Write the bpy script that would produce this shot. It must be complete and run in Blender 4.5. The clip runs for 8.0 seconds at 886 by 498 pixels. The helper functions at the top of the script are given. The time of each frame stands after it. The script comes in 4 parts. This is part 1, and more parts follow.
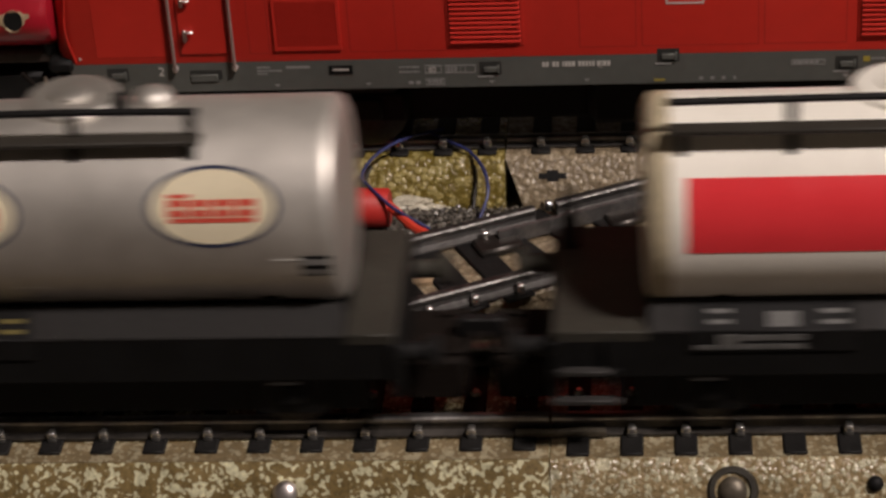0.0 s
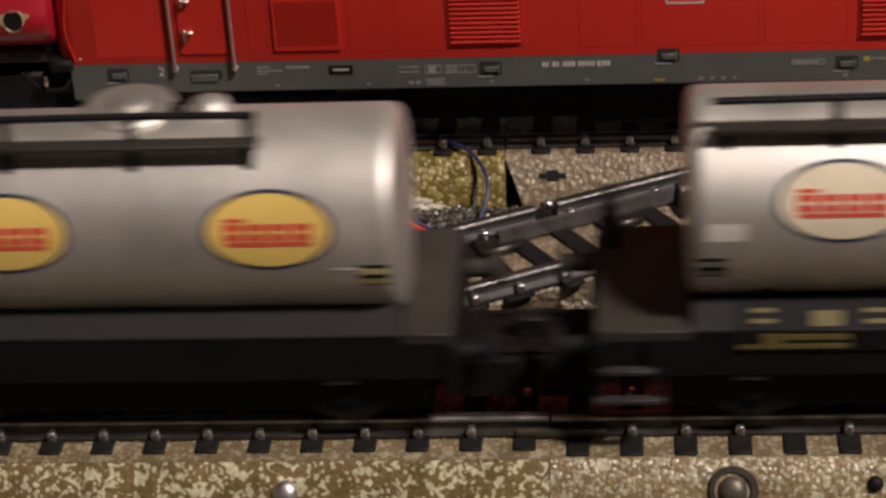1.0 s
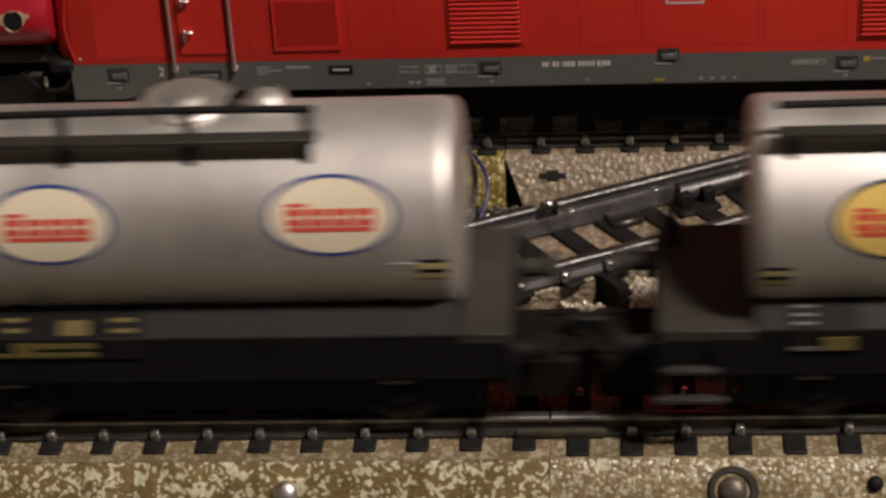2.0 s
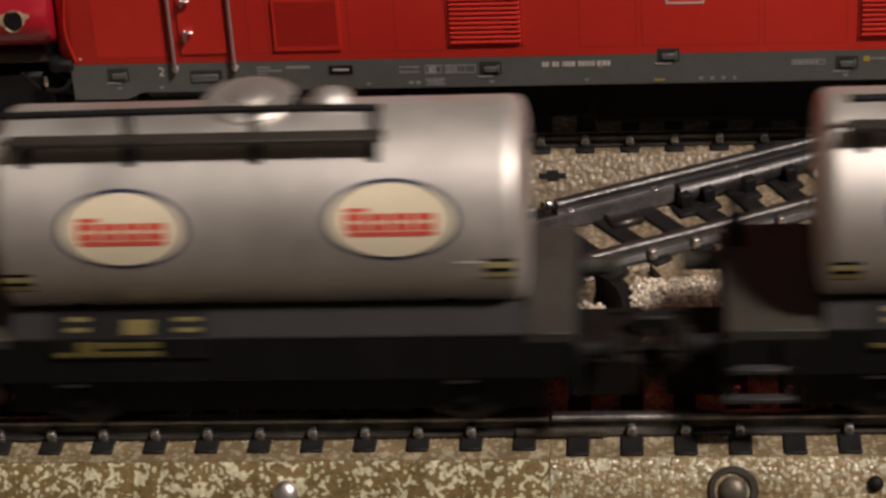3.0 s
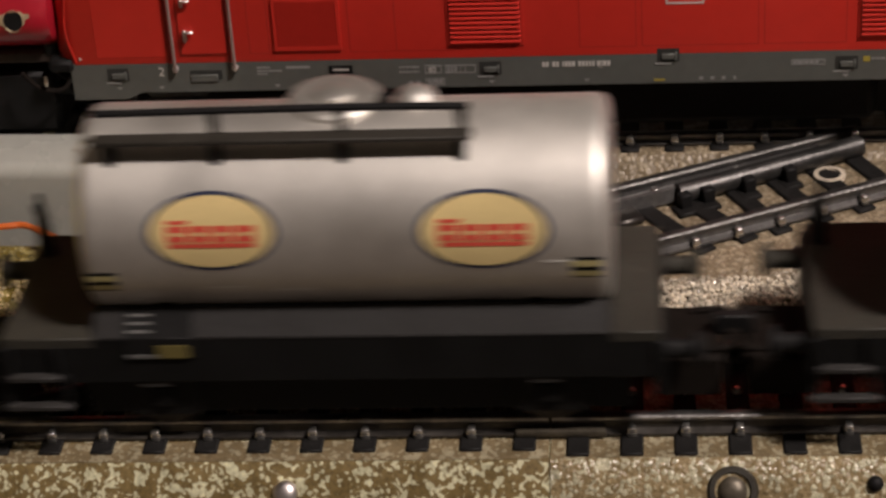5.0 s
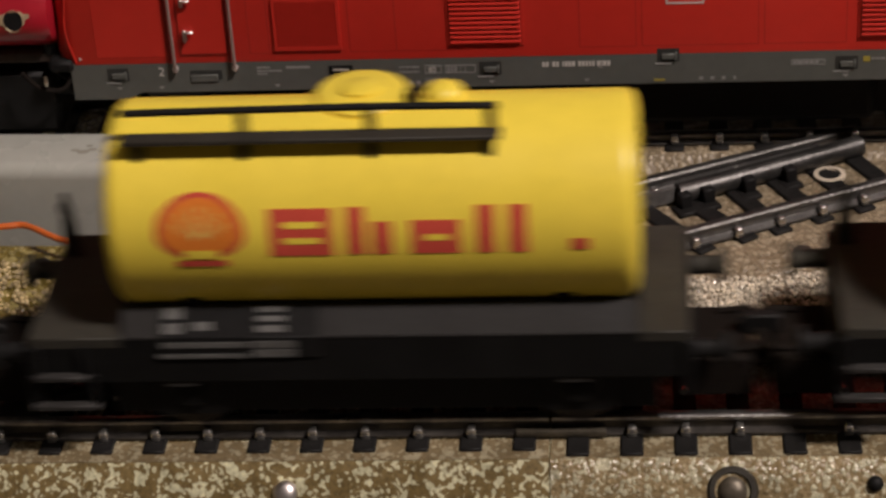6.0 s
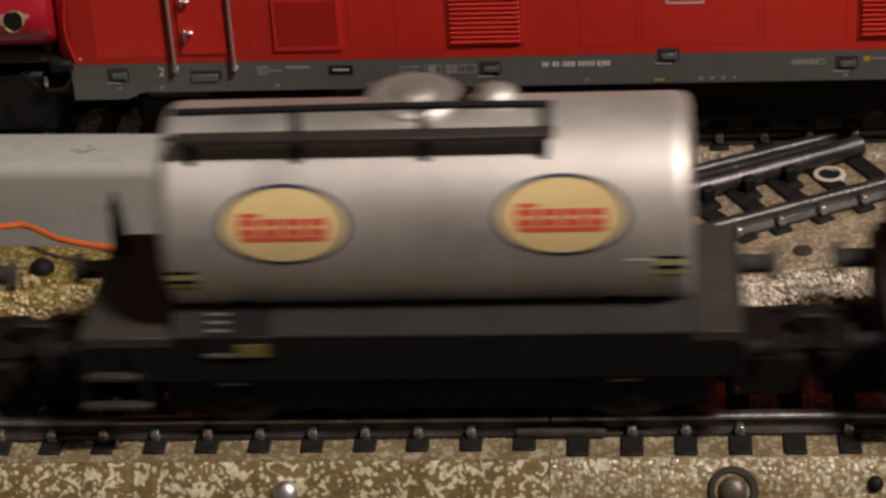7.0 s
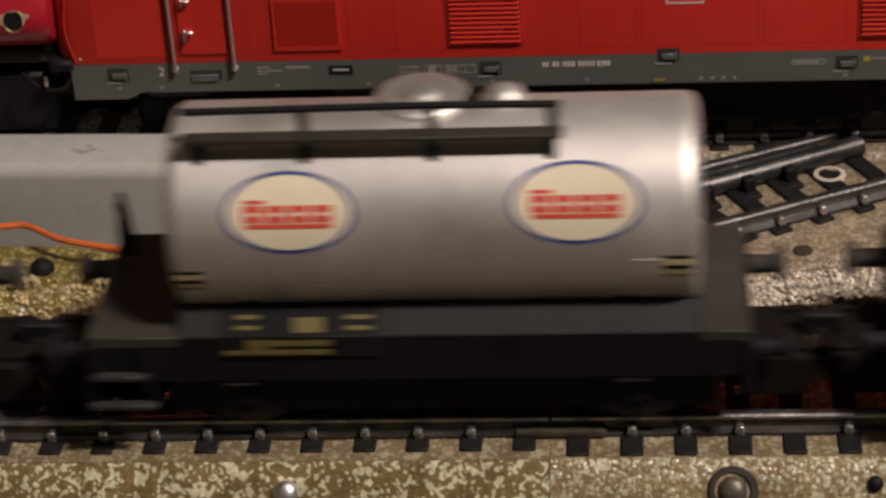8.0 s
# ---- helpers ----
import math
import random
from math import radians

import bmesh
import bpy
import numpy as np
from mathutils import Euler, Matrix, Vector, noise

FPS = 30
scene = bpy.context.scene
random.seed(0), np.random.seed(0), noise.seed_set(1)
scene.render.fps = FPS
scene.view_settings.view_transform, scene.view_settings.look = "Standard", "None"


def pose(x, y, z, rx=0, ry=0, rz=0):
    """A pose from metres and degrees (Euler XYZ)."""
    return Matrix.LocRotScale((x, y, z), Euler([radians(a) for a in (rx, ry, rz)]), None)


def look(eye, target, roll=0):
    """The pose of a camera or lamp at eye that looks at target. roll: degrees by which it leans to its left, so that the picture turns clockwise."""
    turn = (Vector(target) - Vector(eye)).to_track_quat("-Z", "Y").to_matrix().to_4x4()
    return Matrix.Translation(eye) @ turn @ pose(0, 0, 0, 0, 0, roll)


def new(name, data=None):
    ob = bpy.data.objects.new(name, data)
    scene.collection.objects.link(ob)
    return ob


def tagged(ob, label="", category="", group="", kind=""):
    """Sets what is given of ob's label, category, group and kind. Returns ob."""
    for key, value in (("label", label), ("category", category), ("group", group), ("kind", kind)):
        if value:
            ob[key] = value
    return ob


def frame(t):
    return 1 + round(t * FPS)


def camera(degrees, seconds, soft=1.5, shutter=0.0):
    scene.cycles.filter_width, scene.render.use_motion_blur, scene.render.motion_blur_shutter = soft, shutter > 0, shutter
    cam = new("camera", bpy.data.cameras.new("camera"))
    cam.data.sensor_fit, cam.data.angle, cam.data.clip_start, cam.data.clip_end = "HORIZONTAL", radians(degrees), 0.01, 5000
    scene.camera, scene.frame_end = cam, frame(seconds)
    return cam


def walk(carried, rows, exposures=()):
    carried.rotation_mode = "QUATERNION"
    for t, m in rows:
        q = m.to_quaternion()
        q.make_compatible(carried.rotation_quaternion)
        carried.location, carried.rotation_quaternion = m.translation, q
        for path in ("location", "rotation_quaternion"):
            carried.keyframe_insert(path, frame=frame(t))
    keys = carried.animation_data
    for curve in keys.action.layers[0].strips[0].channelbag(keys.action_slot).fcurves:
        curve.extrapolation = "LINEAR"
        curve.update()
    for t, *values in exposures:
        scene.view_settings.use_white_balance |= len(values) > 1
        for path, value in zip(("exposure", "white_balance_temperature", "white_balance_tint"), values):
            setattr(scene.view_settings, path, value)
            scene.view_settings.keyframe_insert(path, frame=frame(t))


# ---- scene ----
cam = camera(20.852, 8.0, soft=2.8, shutter=0.6)
EYE = Vector((0.014790, -0.269434, 0.193694))
YAW, PITCH = radians(5.8202), radians(31.0314)
AIM = EYE + Vector((-math.sin(YAW) * math.cos(PITCH), math.cos(YAW) * math.cos(PITCH), -math.sin(PITCH)))
walk(cam, [(0.0, look(EYE, AIM, -3.9202)), (8.0, look(EYE, AIM, -3.9202))], exposures=[(0.0, 0.08), (0.5, 0.14), (1.0, 0.27), (1.5, 0.28), (3.0, 0.3), (3.5, 0.22), (4.0, 0.35), (4.5, 0.31), (5.7, 0.2), (6.0, 0.15), (6.5, 0.07), (7.0, 0.24), (7.5, 0.25), (8.0, 0.25)])

# ---------------------------------------------------------------- light
world = bpy.data.worlds.new("room_dark")
world.use_nodes = True
world.node_tree.nodes["Background"].inputs[0].default_value = (1.0, 0.85, 0.7, 1)
world.node_tree.nodes["Background"].inputs[1].default_value = 0.045
scene.world = world


def area_lamp(name, eye, target, size, power, colour):
    data = bpy.data.lights.new(name, "AREA")
    data.shape, data.size, data.energy, data.color = "DISK", size, power, colour
    ob = new(name, data)
    ob.matrix_world = look(eye, target)
    return ob


LAMP = Vector((0.68, -0.43, 1.28))
area_lamp("ceiling_lamp_light", LAMP, (0, 0.03, 0.02), 0.20, 31.5, (1.0, 0.86, 0.80))

# ---------------------------------------------------------------- helpers
MM = 0.001


def node_mat(name, base, rough=0.5, metal=0.0, vary=0.15, scale=150.0, bump=0.0, bump_scale=900.0, coat=0.0, island=0.0, spec=0.5, flakes=None):
    """Principled material with two scales of colour variation, roughness wear and a fine bump; scales in 1/m.
    flakes: (colour, cell scale, largest cell radius, branch scale, branch threshold, relief) of printed or moulded stones."""
    m = bpy.data.materials.new(name)
    m.use_nodes = True
    nt = m.node_tree
    nd, ln = nt.nodes, nt.links
    bsdf = nd["Principled BSDF"]
    bsdf.inputs["Metallic"].default_value = metal
    bsdf.inputs["Coat Weight"].default_value = coat
    bsdf.inputs["Specular IOR Level"].default_value = spec
    bsdf.inputs["Coat Roughness"].default_value = 0.2
    co = nd.new("ShaderNodeTexCoord")
    n1 = nd.new("ShaderNodeTexNoise")
    n1.inputs["Scale"].default_value, n1.inputs["Detail"].default_value = scale, 4
    n2 = nd.new("ShaderNodeTexNoise")
    n2.inputs["Scale"].default_value, n2.inputs["Detail"].default_value = scale * 7, 3
    ln.new(co.outputs["Object"], n1.inputs["Vector"])
    ln.new(co.outputs["Object"], n2.inputs["Vector"])
    mean = nd.new("ShaderNodeMath")
    mean.operation = "ADD"
    ln.new(n1.outputs["Fac"], mean.inputs[0])
    ln.new(n2.outputs["Fac"], mean.inputs[1])
    value = nd.new("ShaderNodeMapRange")
    value.inputs["From Min"].default_value, value.inputs["From Max"].default_value = 0.6, 1.4
    value.inputs["To Min"].default_value, value.inputs["To Max"].default_value = 1 - vary, 1 + vary
    ln.new(mean.outputs[0], value.inputs["Value"])
    colour = nd.new("ShaderNodeRGB")
    colour.outputs[0].default_value = (*base, 1)
    source = colour.outputs[0]
    stones = None
    if flakes:
        tint, cells, reach, branch, level, relief = flakes
        wn = nd.new("ShaderNodeTexNoise")
        wn.inputs["Scale"].default_value, wn.inputs["Detail"].default_value = cells * 0.7, 1.0
        ln.new(co.outputs["Object"], wn.inputs["Vector"])
        off = nd.new("ShaderNodeVectorMath")
        off.operation = "MULTIPLY_ADD"
        ln.new(wn.outputs["Color"], off.inputs[0])
        off.inputs[1].default_value = (0.9 / cells,) * 3
        ln.new(co.outputs["Object"], off.inputs[2])
        vo = nd.new("ShaderNodeTexVoronoi")
        vo.inputs["Scale"].default_value = cells
        ln.new(off.outputs[0], vo.inputs["Vector"])
        sep = nd.new("ShaderNodeSeparateColor")
        ln.new(vo.outputs["Color"], sep.inputs[0])
        rim = nd.new("ShaderNodeMath")
        rim.operation = "MULTIPLY"
        rim.inputs[1].default_value = reach
        ln.new(sep.outputs[0], rim.inputs[0])
        gap = nd.new("ShaderNodeMath")
        gap.operation = "SUBTRACT"
        ln.new(rim.outputs[0], gap.inputs[0])
        ln.new(vo.outputs["Distance"], gap.inputs[1])
        dots = nd.new("ShaderNodeMapRange")
        dots.inputs["From Min"].default_value, dots.inputs["From Max"].default_value = -0.05, 0.07
        ln.new(gap.outputs[0], dots.inputs["Value"])
        bn1 = nd.new("ShaderNodeTexNoise")
        bn1.inputs["Scale"].default_value, bn1.inputs["Detail"].default_value, bn1.inputs["Distortion"].default_value = branch, 1.0, 1.0
        ln.new(co.outputs["Object"], bn1.inputs["Vector"])
        arms = nd.new("ShaderNodeMapRange")
        arms.inputs["From Min"].default_value, arms.inputs["From Max"].default_value = level - 0.02, level + 0.03
        ln.new(bn1.outputs["Fac"], arms.inputs["Value"])
        stones = nd.new("ShaderNodeMath")
        stones.operation = "MAXIMUM"
        ln.new(dots.outputs[0], stones.inputs[0])
        ln.new(arms.outputs[0], stones.inputs[1])
        fmix = nd.new("ShaderNodeMix")
        fmix.data_type = "RGBA"
        ln.new(stones.outputs[0], fmix.inputs["Factor"])
        ln.new(source, fmix.inputs["A"])
        fmix.inputs["B"].default_value = (*tint, 1)
        source = fmix.outputs["Result"]
    if island:
        geo = nd.new("ShaderNodeNewGeometry")
        ir = nd.new("ShaderNodeMapRange")
        ir.inputs["To Min"].default_value, ir.inputs["To Max"].default_value = 1 - island, 1 + island
        ln.new(geo.outputs["Random Per Island"], ir.inputs["Value"])
        both = nd.new("ShaderNodeMath")
        both.operation = "MULTIPLY"
        ln.new(ir.outputs[0], both.inputs[0])
        ln.new(value.outputs[0], both.inputs[1])
        factor = both.outputs[0]
    else:
        factor = value.outputs[0]
    mul = nd.new("ShaderNodeVectorMath")
    mul.operation = "SCALE"
    ln.new(source, mul.inputs[0])
    ln.new(factor, mul.inputs["Scale"])
    ln.new(mul.outputs[0], bsdf.inputs["Base Color"])
    rr = nd.new("ShaderNodeMapRange")
    rr.inputs["From Min"].default_value, rr.inputs["From Max"].default_value = 0.3, 0.7
    rr.inputs["To Min"].default_value, rr.inputs["To Max"].default_value = max(rough - 0.08, 0.03), min(rough + 0.1, 1)
    ln.new(n1.outputs["Fac"], rr.inputs["Value"])
    ln.new(rr.outputs[0], bsdf.inputs["Roughness"])
    if bump:
        nb = nd.new("ShaderNodeTexNoise")
        nb.inputs["Scale"].default_value, nb.inputs["Detail"].default_value = bump_scale, 3
        ln.new(co.outputs["Object"], nb.inputs["Vector"])
        bn = nd.new("ShaderNodeBump")
        bn.inputs["Strength"].default_value, bn.inputs["Distance"].default_value = bump, 0.0004
        ln.new(nb.outputs["Fac"], bn.inputs["Height"])
        ln.new(bn.outputs[0], bsdf.inputs["Normal"])
        if stones and flakes[5]:
            b2 = nd.new("ShaderNodeBump")
            b2.inputs["Strength"].default_value, b2.inputs["Distance"].default_value = flakes[5], 0.0003
            ln.new(gap.outputs[0], b2.inputs["Height"])
            ln.new(bn.outputs[0], b2.inputs["Normal"])
            ln.new(b2.outputs[0], bsdf.inputs["Normal"])
    return m


# materials -----------------------------------------------------------------
M_SILVER = node_mat("silver_paint", (0.76, 0.735, 0.685), 0.52, 0.93, 0.08, 60, 0.05, 1500)
M_YELLOW = node_mat("yellow_plastic", (0.95, 0.74, 0.08), 0.36, 0, 0.06, 60, 0.04, 1200)
M_WHITE = node_mat("cream_white_plastic", (0.94, 0.91, 0.82), 0.38, 0, 0.05, 60, 0.04, 1200)
M_FRAME = node_mat("dark_grey_frame", (0.0085, 0.0085, 0.0083), 0.65, 0, 0.3, 120, 0.1, spec=0.13)
M_DECK = node_mat("olive_grey_deck", (0.030, 0.0275, 0.020), 0.75, 0, 0.3, 150, 0.2)
M_SOLEBAR = node_mat("brownish_grey_deck", (0.0125, 0.0115, 0.0108), 0.7, 0, 0.35, 150, 0.2)
M_WASHER = node_mat("dull_dark_washer", (0.045, 0.041, 0.033), 0.45, 0.3, 0.3, 300, 0.15)
M_BLACK = node_mat("black_plastic", (0.009, 0.0088, 0.0088), 0.6, 0, 0.3, 150, 0.1, spec=0.2)
M_COUPLER = node_mat("rusty_black_coupler", (0.010, 0.0075, 0.006), 0.75, 0, 0.4, 250, 0.3, spec=0.1)
M_DIRTYRIM = node_mat("yellowed_dirty_rim", (0.50, 0.43, 0.29), 0.5, 0, 0.3, 150, 0.1)
M_WHEEL = node_mat("dark_wheel_steel", (0.06, 0.055, 0.05), 0.4, 0.8, 0.3, 200, 0.1)
M_PLANK = node_mat("brown_walkway", (0.028, 0.024, 0.018), 0.65, 0, 0.3, 200, 0.2)
M_STEP = node_mat("worn_grey_step", (0.028, 0.0265, 0.025), 0.6, 0, 0.3, 200, 0.1)
M_REDPRINT = node_mat("red_print", (0.66, 0.085, 0.055), 0.4, 0, 0.1, 200)
M_BANDRED = node_mat("bright_red_band", (0.80, 0.04, 0.05), 0.35, 0, 0.06, 200)
M_ORANGEPRINT = node_mat("orange_print", (0.80, 0.23, 0.03), 0.4, 0, 0.1, 200)
M_BLUEPRINT = node_mat("blue_black_print", (0.02, 0.03, 0.07), 0.4, 0, 0.1, 200)
M_CREAMPRINT = node_mat("cream_print", (0.80, 0.72, 0.52), 0.4, 0, 0.06, 200)
M_TANPRINT = node_mat("faded_yellow_print", (0.74, 0.58, 0.27), 0.4, 0, 0.08, 200)
M_YELLOWPRINT = node_mat("yellow_print", (0.80, 0.57, 0.15), 0.4, 0, 0.08, 200)
M_PALEYELLOW = node_mat("pale_yellow_sign_print", (0.80, 0.63, 0.24), 0.4, 0, 0.08, 200)
M_BLUERING = node_mat("blue_ring_print", (0.03, 0.06, 0.22), 0.4, 0, 0.1, 200)
M_WHITEPRINT = node_mat("white_print", (0.62, 0.60, 0.56), 0.5, 0, 0.1, 300)
M_DIMPRINT = node_mat("grey_print", (0.30, 0.30, 0.29), 0.5, 0, 0.1, 300)
M_GLINTLINE = node_mat("bright_scratch_glint", (0.85, 0.84, 0.80), 0.4, 0, 0.05, 300)
M_PLATE_Y = node_mat("yellow_plate", (0.15, 0.122, 0.036), 0.5, 0, 0.2, 300)
M_RECESS = node_mat("shaded_grey_recess", (0.035, 0.036, 0.033), 0.6, 0, 0.2, 200)
M_SILLPRINT = node_mat("dusty_grey_print", (0.125, 0.125, 0.12), 0.5, 0, 0.3, 300)
M_STAIN = node_mat("brown_grime", (0.30, 0.285, 0.24), 0.5, 0, 0.3, 500)
M_SCREW = node_mat("dull_brown_screw", (0.13, 0.112, 0.085), 0.42, 0.5, 0.3, 500, 0.2)
M_RUST = node_mat("dark_rust", (0.036, 0.023, 0.017), 0.7, 0, 0.4, 200, 0.3)
M_JOINER = node_mat("dull_brown_tin", (0.075, 0.065, 0.048), 0.5, 0.3, 0.4, 300, 0.3)
M_HANDRAIL = node_mat("dull_handrail_metal", (0.36, 0.27, 0.25), 0.4, 0.3, 0.1, 200)
M_ENDPRINT = node_mat("pale_yellow_print", (0.62, 0.55, 0.26), 0.5, 0, 0.1, 300)
M_LOCO = node_mat("traffic_red_paint", (0.61, 0.033, 0.022), 0.36, 0, 0.06, 50, 0.03, 1500)
M_LOCO2 = node_mat("carmine_red_paint", (0.40, 0.012, 0.026), 0.32, 0, 0.08, 50, 0.03, 1500, coat=0.15)
M_LOCOGREY = node_mat("slate_grey_paint", (0.114, 0.119, 0.108), 0.5, 0, 0.1, 80, 0.05)
# body red darkened: the shade inside grooves and grilles is in the colour
M_SHADED_RED = node_mat("shaded_red_groove", (0.30, 0.014, 0.010), 0.6, 0, 0.1, 100)
M_SEAM = node_mat("fine_red_seam", (0.42, 0.021, 0.015), 0.6, 0, 0.1, 100)
M_CHROME = node_mat("polished_metal", (0.80, 0.75, 0.73), 0.42, 1.0, 0.1, 200)
M_CHIP = node_mat("bare_cream_plastic", (0.42, 0.31, 0.19), 0.6, 0, 0.25, 300, 0.3)
M_EYELET = node_mat("pale_cream_ring", (0.55, 0.48, 0.38), 0.5, 0, 0.3, 300, 0.3)
M_RAIL = node_mat("browned_rail_steel", (0.165, 0.16, 0.155), 0.38, 0.6, 0.4, 150, 0.2, 1200)
M_RAILBRIGHT = node_mat("worn_rail_steel", (0.36, 0.35, 0.34), 0.34, 0.95, 0.35, 150, 0.12, 1200)
M_RAILWORN = node_mat("dull_worn_rail_steel", (0.11, 0.107, 0.103), 0.38, 0.8, 0.5, 200, 0.2, 1200)
M_YELLOWMARK = node_mat("yellow_mark_print", (0.45, 0.36, 0.06), 0.5, 0, 0.15, 300)
# darker steel for the near line's rails below the head
M_RAILDARK = node_mat("dark_rail_steel", (0.085, 0.078, 0.07), 0.42, 0.7, 0.35, 150, 0.15, 1200)
M_GUARD = node_mat("dull_guard_steel", (0.09, 0.088, 0.085), 0.38, 0.8, 0.35, 200, 0.15, 1200)
M_CLIP = node_mat("tinned_clip", (0.62, 0.61, 0.58), 0.24, 0.92, 0.3, 300, 0.3)
M_SLEEPER = node_mat("black_sleeper", (0.012, 0.0115, 0.011), 0.6, 0, 0.4, 300, 0.3, spec=0.18)
M_BED_PRINT = node_mat("printed_tin_bed", (0.165, 0.117, 0.045), 0.36, 0, 0.5, 260, 0.15, 900, coat=0.1, flakes=((0.54, 0.52, 0.345), 1250, 0.56, 640, 0.575, 0.0))
M_BED_FADED = node_mat("faded_tin_bed", (0.255, 0.192, 0.098), 0.28, 0, 0.4, 260, 0.3, 900, coat=0.3, flakes=((0.48, 0.45, 0.31), 1300, 0.64, 760, 0.59, 0.7))
M_BED_YELLOW = node_mat("yellowed_tin_bed", (0.165, 0.124, 0.026), 0.26, 0, 0.3, 120, 0.5, 1500, coat=0.3, flakes=((0.36, 0.30, 0.115), 900, 0.7, 850, 0.62, 0.9))
M_BED_TAN = node_mat("tan_tin_bed", (0.205, 0.160, 0.100), 0.32, 0, 0.25, 120, 0.5, 1500, coat=0.2, flakes=((0.34, 0.28, 0.19), 1050, 0.7, 900, 0.62, 0.9))
M_BED_GRIME = node_mat("grimy_bed_top", (0.185, 0.140, 0.075), 0.5, 0, 0.4, 200, 0.3, 900, flakes=((0.33, 0.29, 0.19), 1100, 0.6, 760, 0.60, 0.3))
M_STONE = node_mat("grey_gravel", (0.115, 0.105, 0.09), 0.25, 0, 0.3, 400, 0.2, island=0.75)
M_STONE_YELLOW = node_mat("yellow_tan_gravel", (0.46, 0.37, 0.20), 0.3, 0, 0.3, 400, 0.2, island=0.55)
M_STONE_TAN = node_mat("tan_gravel", (0.58, 0.52, 0.41), 0.24, 0, 0.25, 400, 0.2, island=0.5)
M_MOSS = node_mat("moss_flock", (0.06, 0.065, 0.02), 0.9, 0, 0.4, 400, 0.5)
M_BOARD = node_mat("dark_baseboard", (0.055, 0.042, 0.030), 0.7, 0, 0.4, 60, 0.5, 600)
M_BOX = node_mat("light_grey_plastic", (0.44, 0.445, 0.40), 0.28, 0, 0.06, 60, 0.05, 900, coat=0.2)
M_PLUG = node_mat("dusty_red_plug_plastic", (0.52, 0.030, 0.024), 0.5, 0, 0.15, 150, 0.1)
M_BRASS = node_mat("nickel_pin", (0.66, 0.60, 0.50), 0.34, 1.0, 0.15, 200)
M_WIRE_BLUE = node_mat("blue_wire", (0.022, 0.030, 0.13), 0.4, 0, 0.15, 200)
M_WIRE_LBLUE = node_mat("violet_blue_wire", (0.10, 0.12, 0.42), 0.4, 0, 0.15, 200)
M_WIRE_BLACK = node_mat("dark_wire", (0.03, 0.026, 0.02), 0.4, 0, 0.15, 200)
M_WIRE_RED = node_mat("red_wire", (0.62, 0.05, 0.025), 0.4, 0, 0.1, 200)
M_WIRE_ORANGE = node_mat("orange_wire", (0.68, 0.15, 0.03), 0.4, 0, 0.1, 200)
M_WIRE_BROWN = node_mat("brown_wire", (0.30, 0.12, 0.03), 0.45, 0, 0.1, 200)
M_WIRE_YELLOW = node_mat("yellow_wire", (0.72, 0.56, 0.03), 0.4, 0, 0.1, 200)
M_GLUE = node_mat("white_glue", (0.56, 0.53, 0.42), 0.3, 0, 0.3, 400, 0.8, 600)
M_WALL = node_mat("cream_wall_paint", (0.46, 0.425, 0.37), 0.8, 0, 0.06, 2, 0.05, 60)
M_FLOOR = node_mat("brown_room_floor", (0.14, 0.09, 0.055), 0.5, 0, 0.25, 3, 0.1, 60)
M_WOOD = node_mat("pine_wood", (0.30, 0.20, 0.11), 0.55, 0, 0.25, 12, 0.1, 80)
M_SHADE = node_mat("white_lamp_shade", (0.7, 0.66, 0.6), 0.6, 0, 0.05, 20)


# mesh helpers (all in millimetres) ------------------------------------------
def box(bm, x0, x1, y0, y1, z0, z1, bevel=0.0, seg=1):
    r = bmesh.ops.create_cube(bm, size=1.0)
    for v in r["verts"]:
        v.co = Vector((x0 + (v.co.x + 0.5) * (x1 - x0), y0 + (v.co.y + 0.5) * (y1 - y0), z0 + (v.co.z + 0.5) * (z1 - z0)))
    if bevel:
        edges = {e for v in r["verts"] for e in v.link_edges}
        bmesh.ops.bevel(bm, geom=list(edges), offset=bevel, segments=seg, affect="EDGES", profile=0.5)
    return bm


def lathe(bm, prof, axis="x", centre=(0, 0, 0), n=24):
    """Turns (along, radius) pairs round an axis."""
    rings = []
    for a, r in prof:
        ring = []
        for k in range(n):
            c, s = r * math.cos(2 * math.pi * k / n), r * math.sin(2 * math.pi * k / n)
            p = {"x": (a, c, s), "y": (s, a, c), "z": (c, s, a)}[axis]
            ring.append(bm.verts.new(Vector(p) + Vector(centre)))
        rings.append(ring)
    for r0, r1 in zip(rings, rings[1:]):
        for k in range(n):
            bm.faces.new((r0[k], r0[(k + 1) % n], r1[(k + 1) % n], r1[k]))
    bm.faces.new(rings[0][::-1])
    bm.faces.new(rings[-1])
    return bm


def prism(bm, poly, x0, x1):
    """A (y, z) outline pulled along x."""
    a = [bm.verts.new((x0, y, z)) for y, z in poly]
    b = [bm.verts.new((x1, y, z)) for y, z in poly]
    n = len(poly)
    for k in range(n):
        bm.faces.new((a[k], a[(k + 1) % n], b[(k + 1) % n], b[k]))
    bm.faces.new(a[::-1])
    bm.faces.new(b)
    return bm


def slab(bm, poly, z0, z1):
    """An (x, y) outline pulled up."""
    a = [bm.verts.new((x, y, z0)) for x, y in poly]
    b = [bm.verts.new((x, y, z1)) for x, y in poly]
    n = len(poly)
    for k in range(n):
        bm.faces.new((a[k], a[(k + 1) % n], b[(k + 1) % n], b[k]))
    bm.faces.new(a[::-1])
    bm.faces.new(b)
    return bm


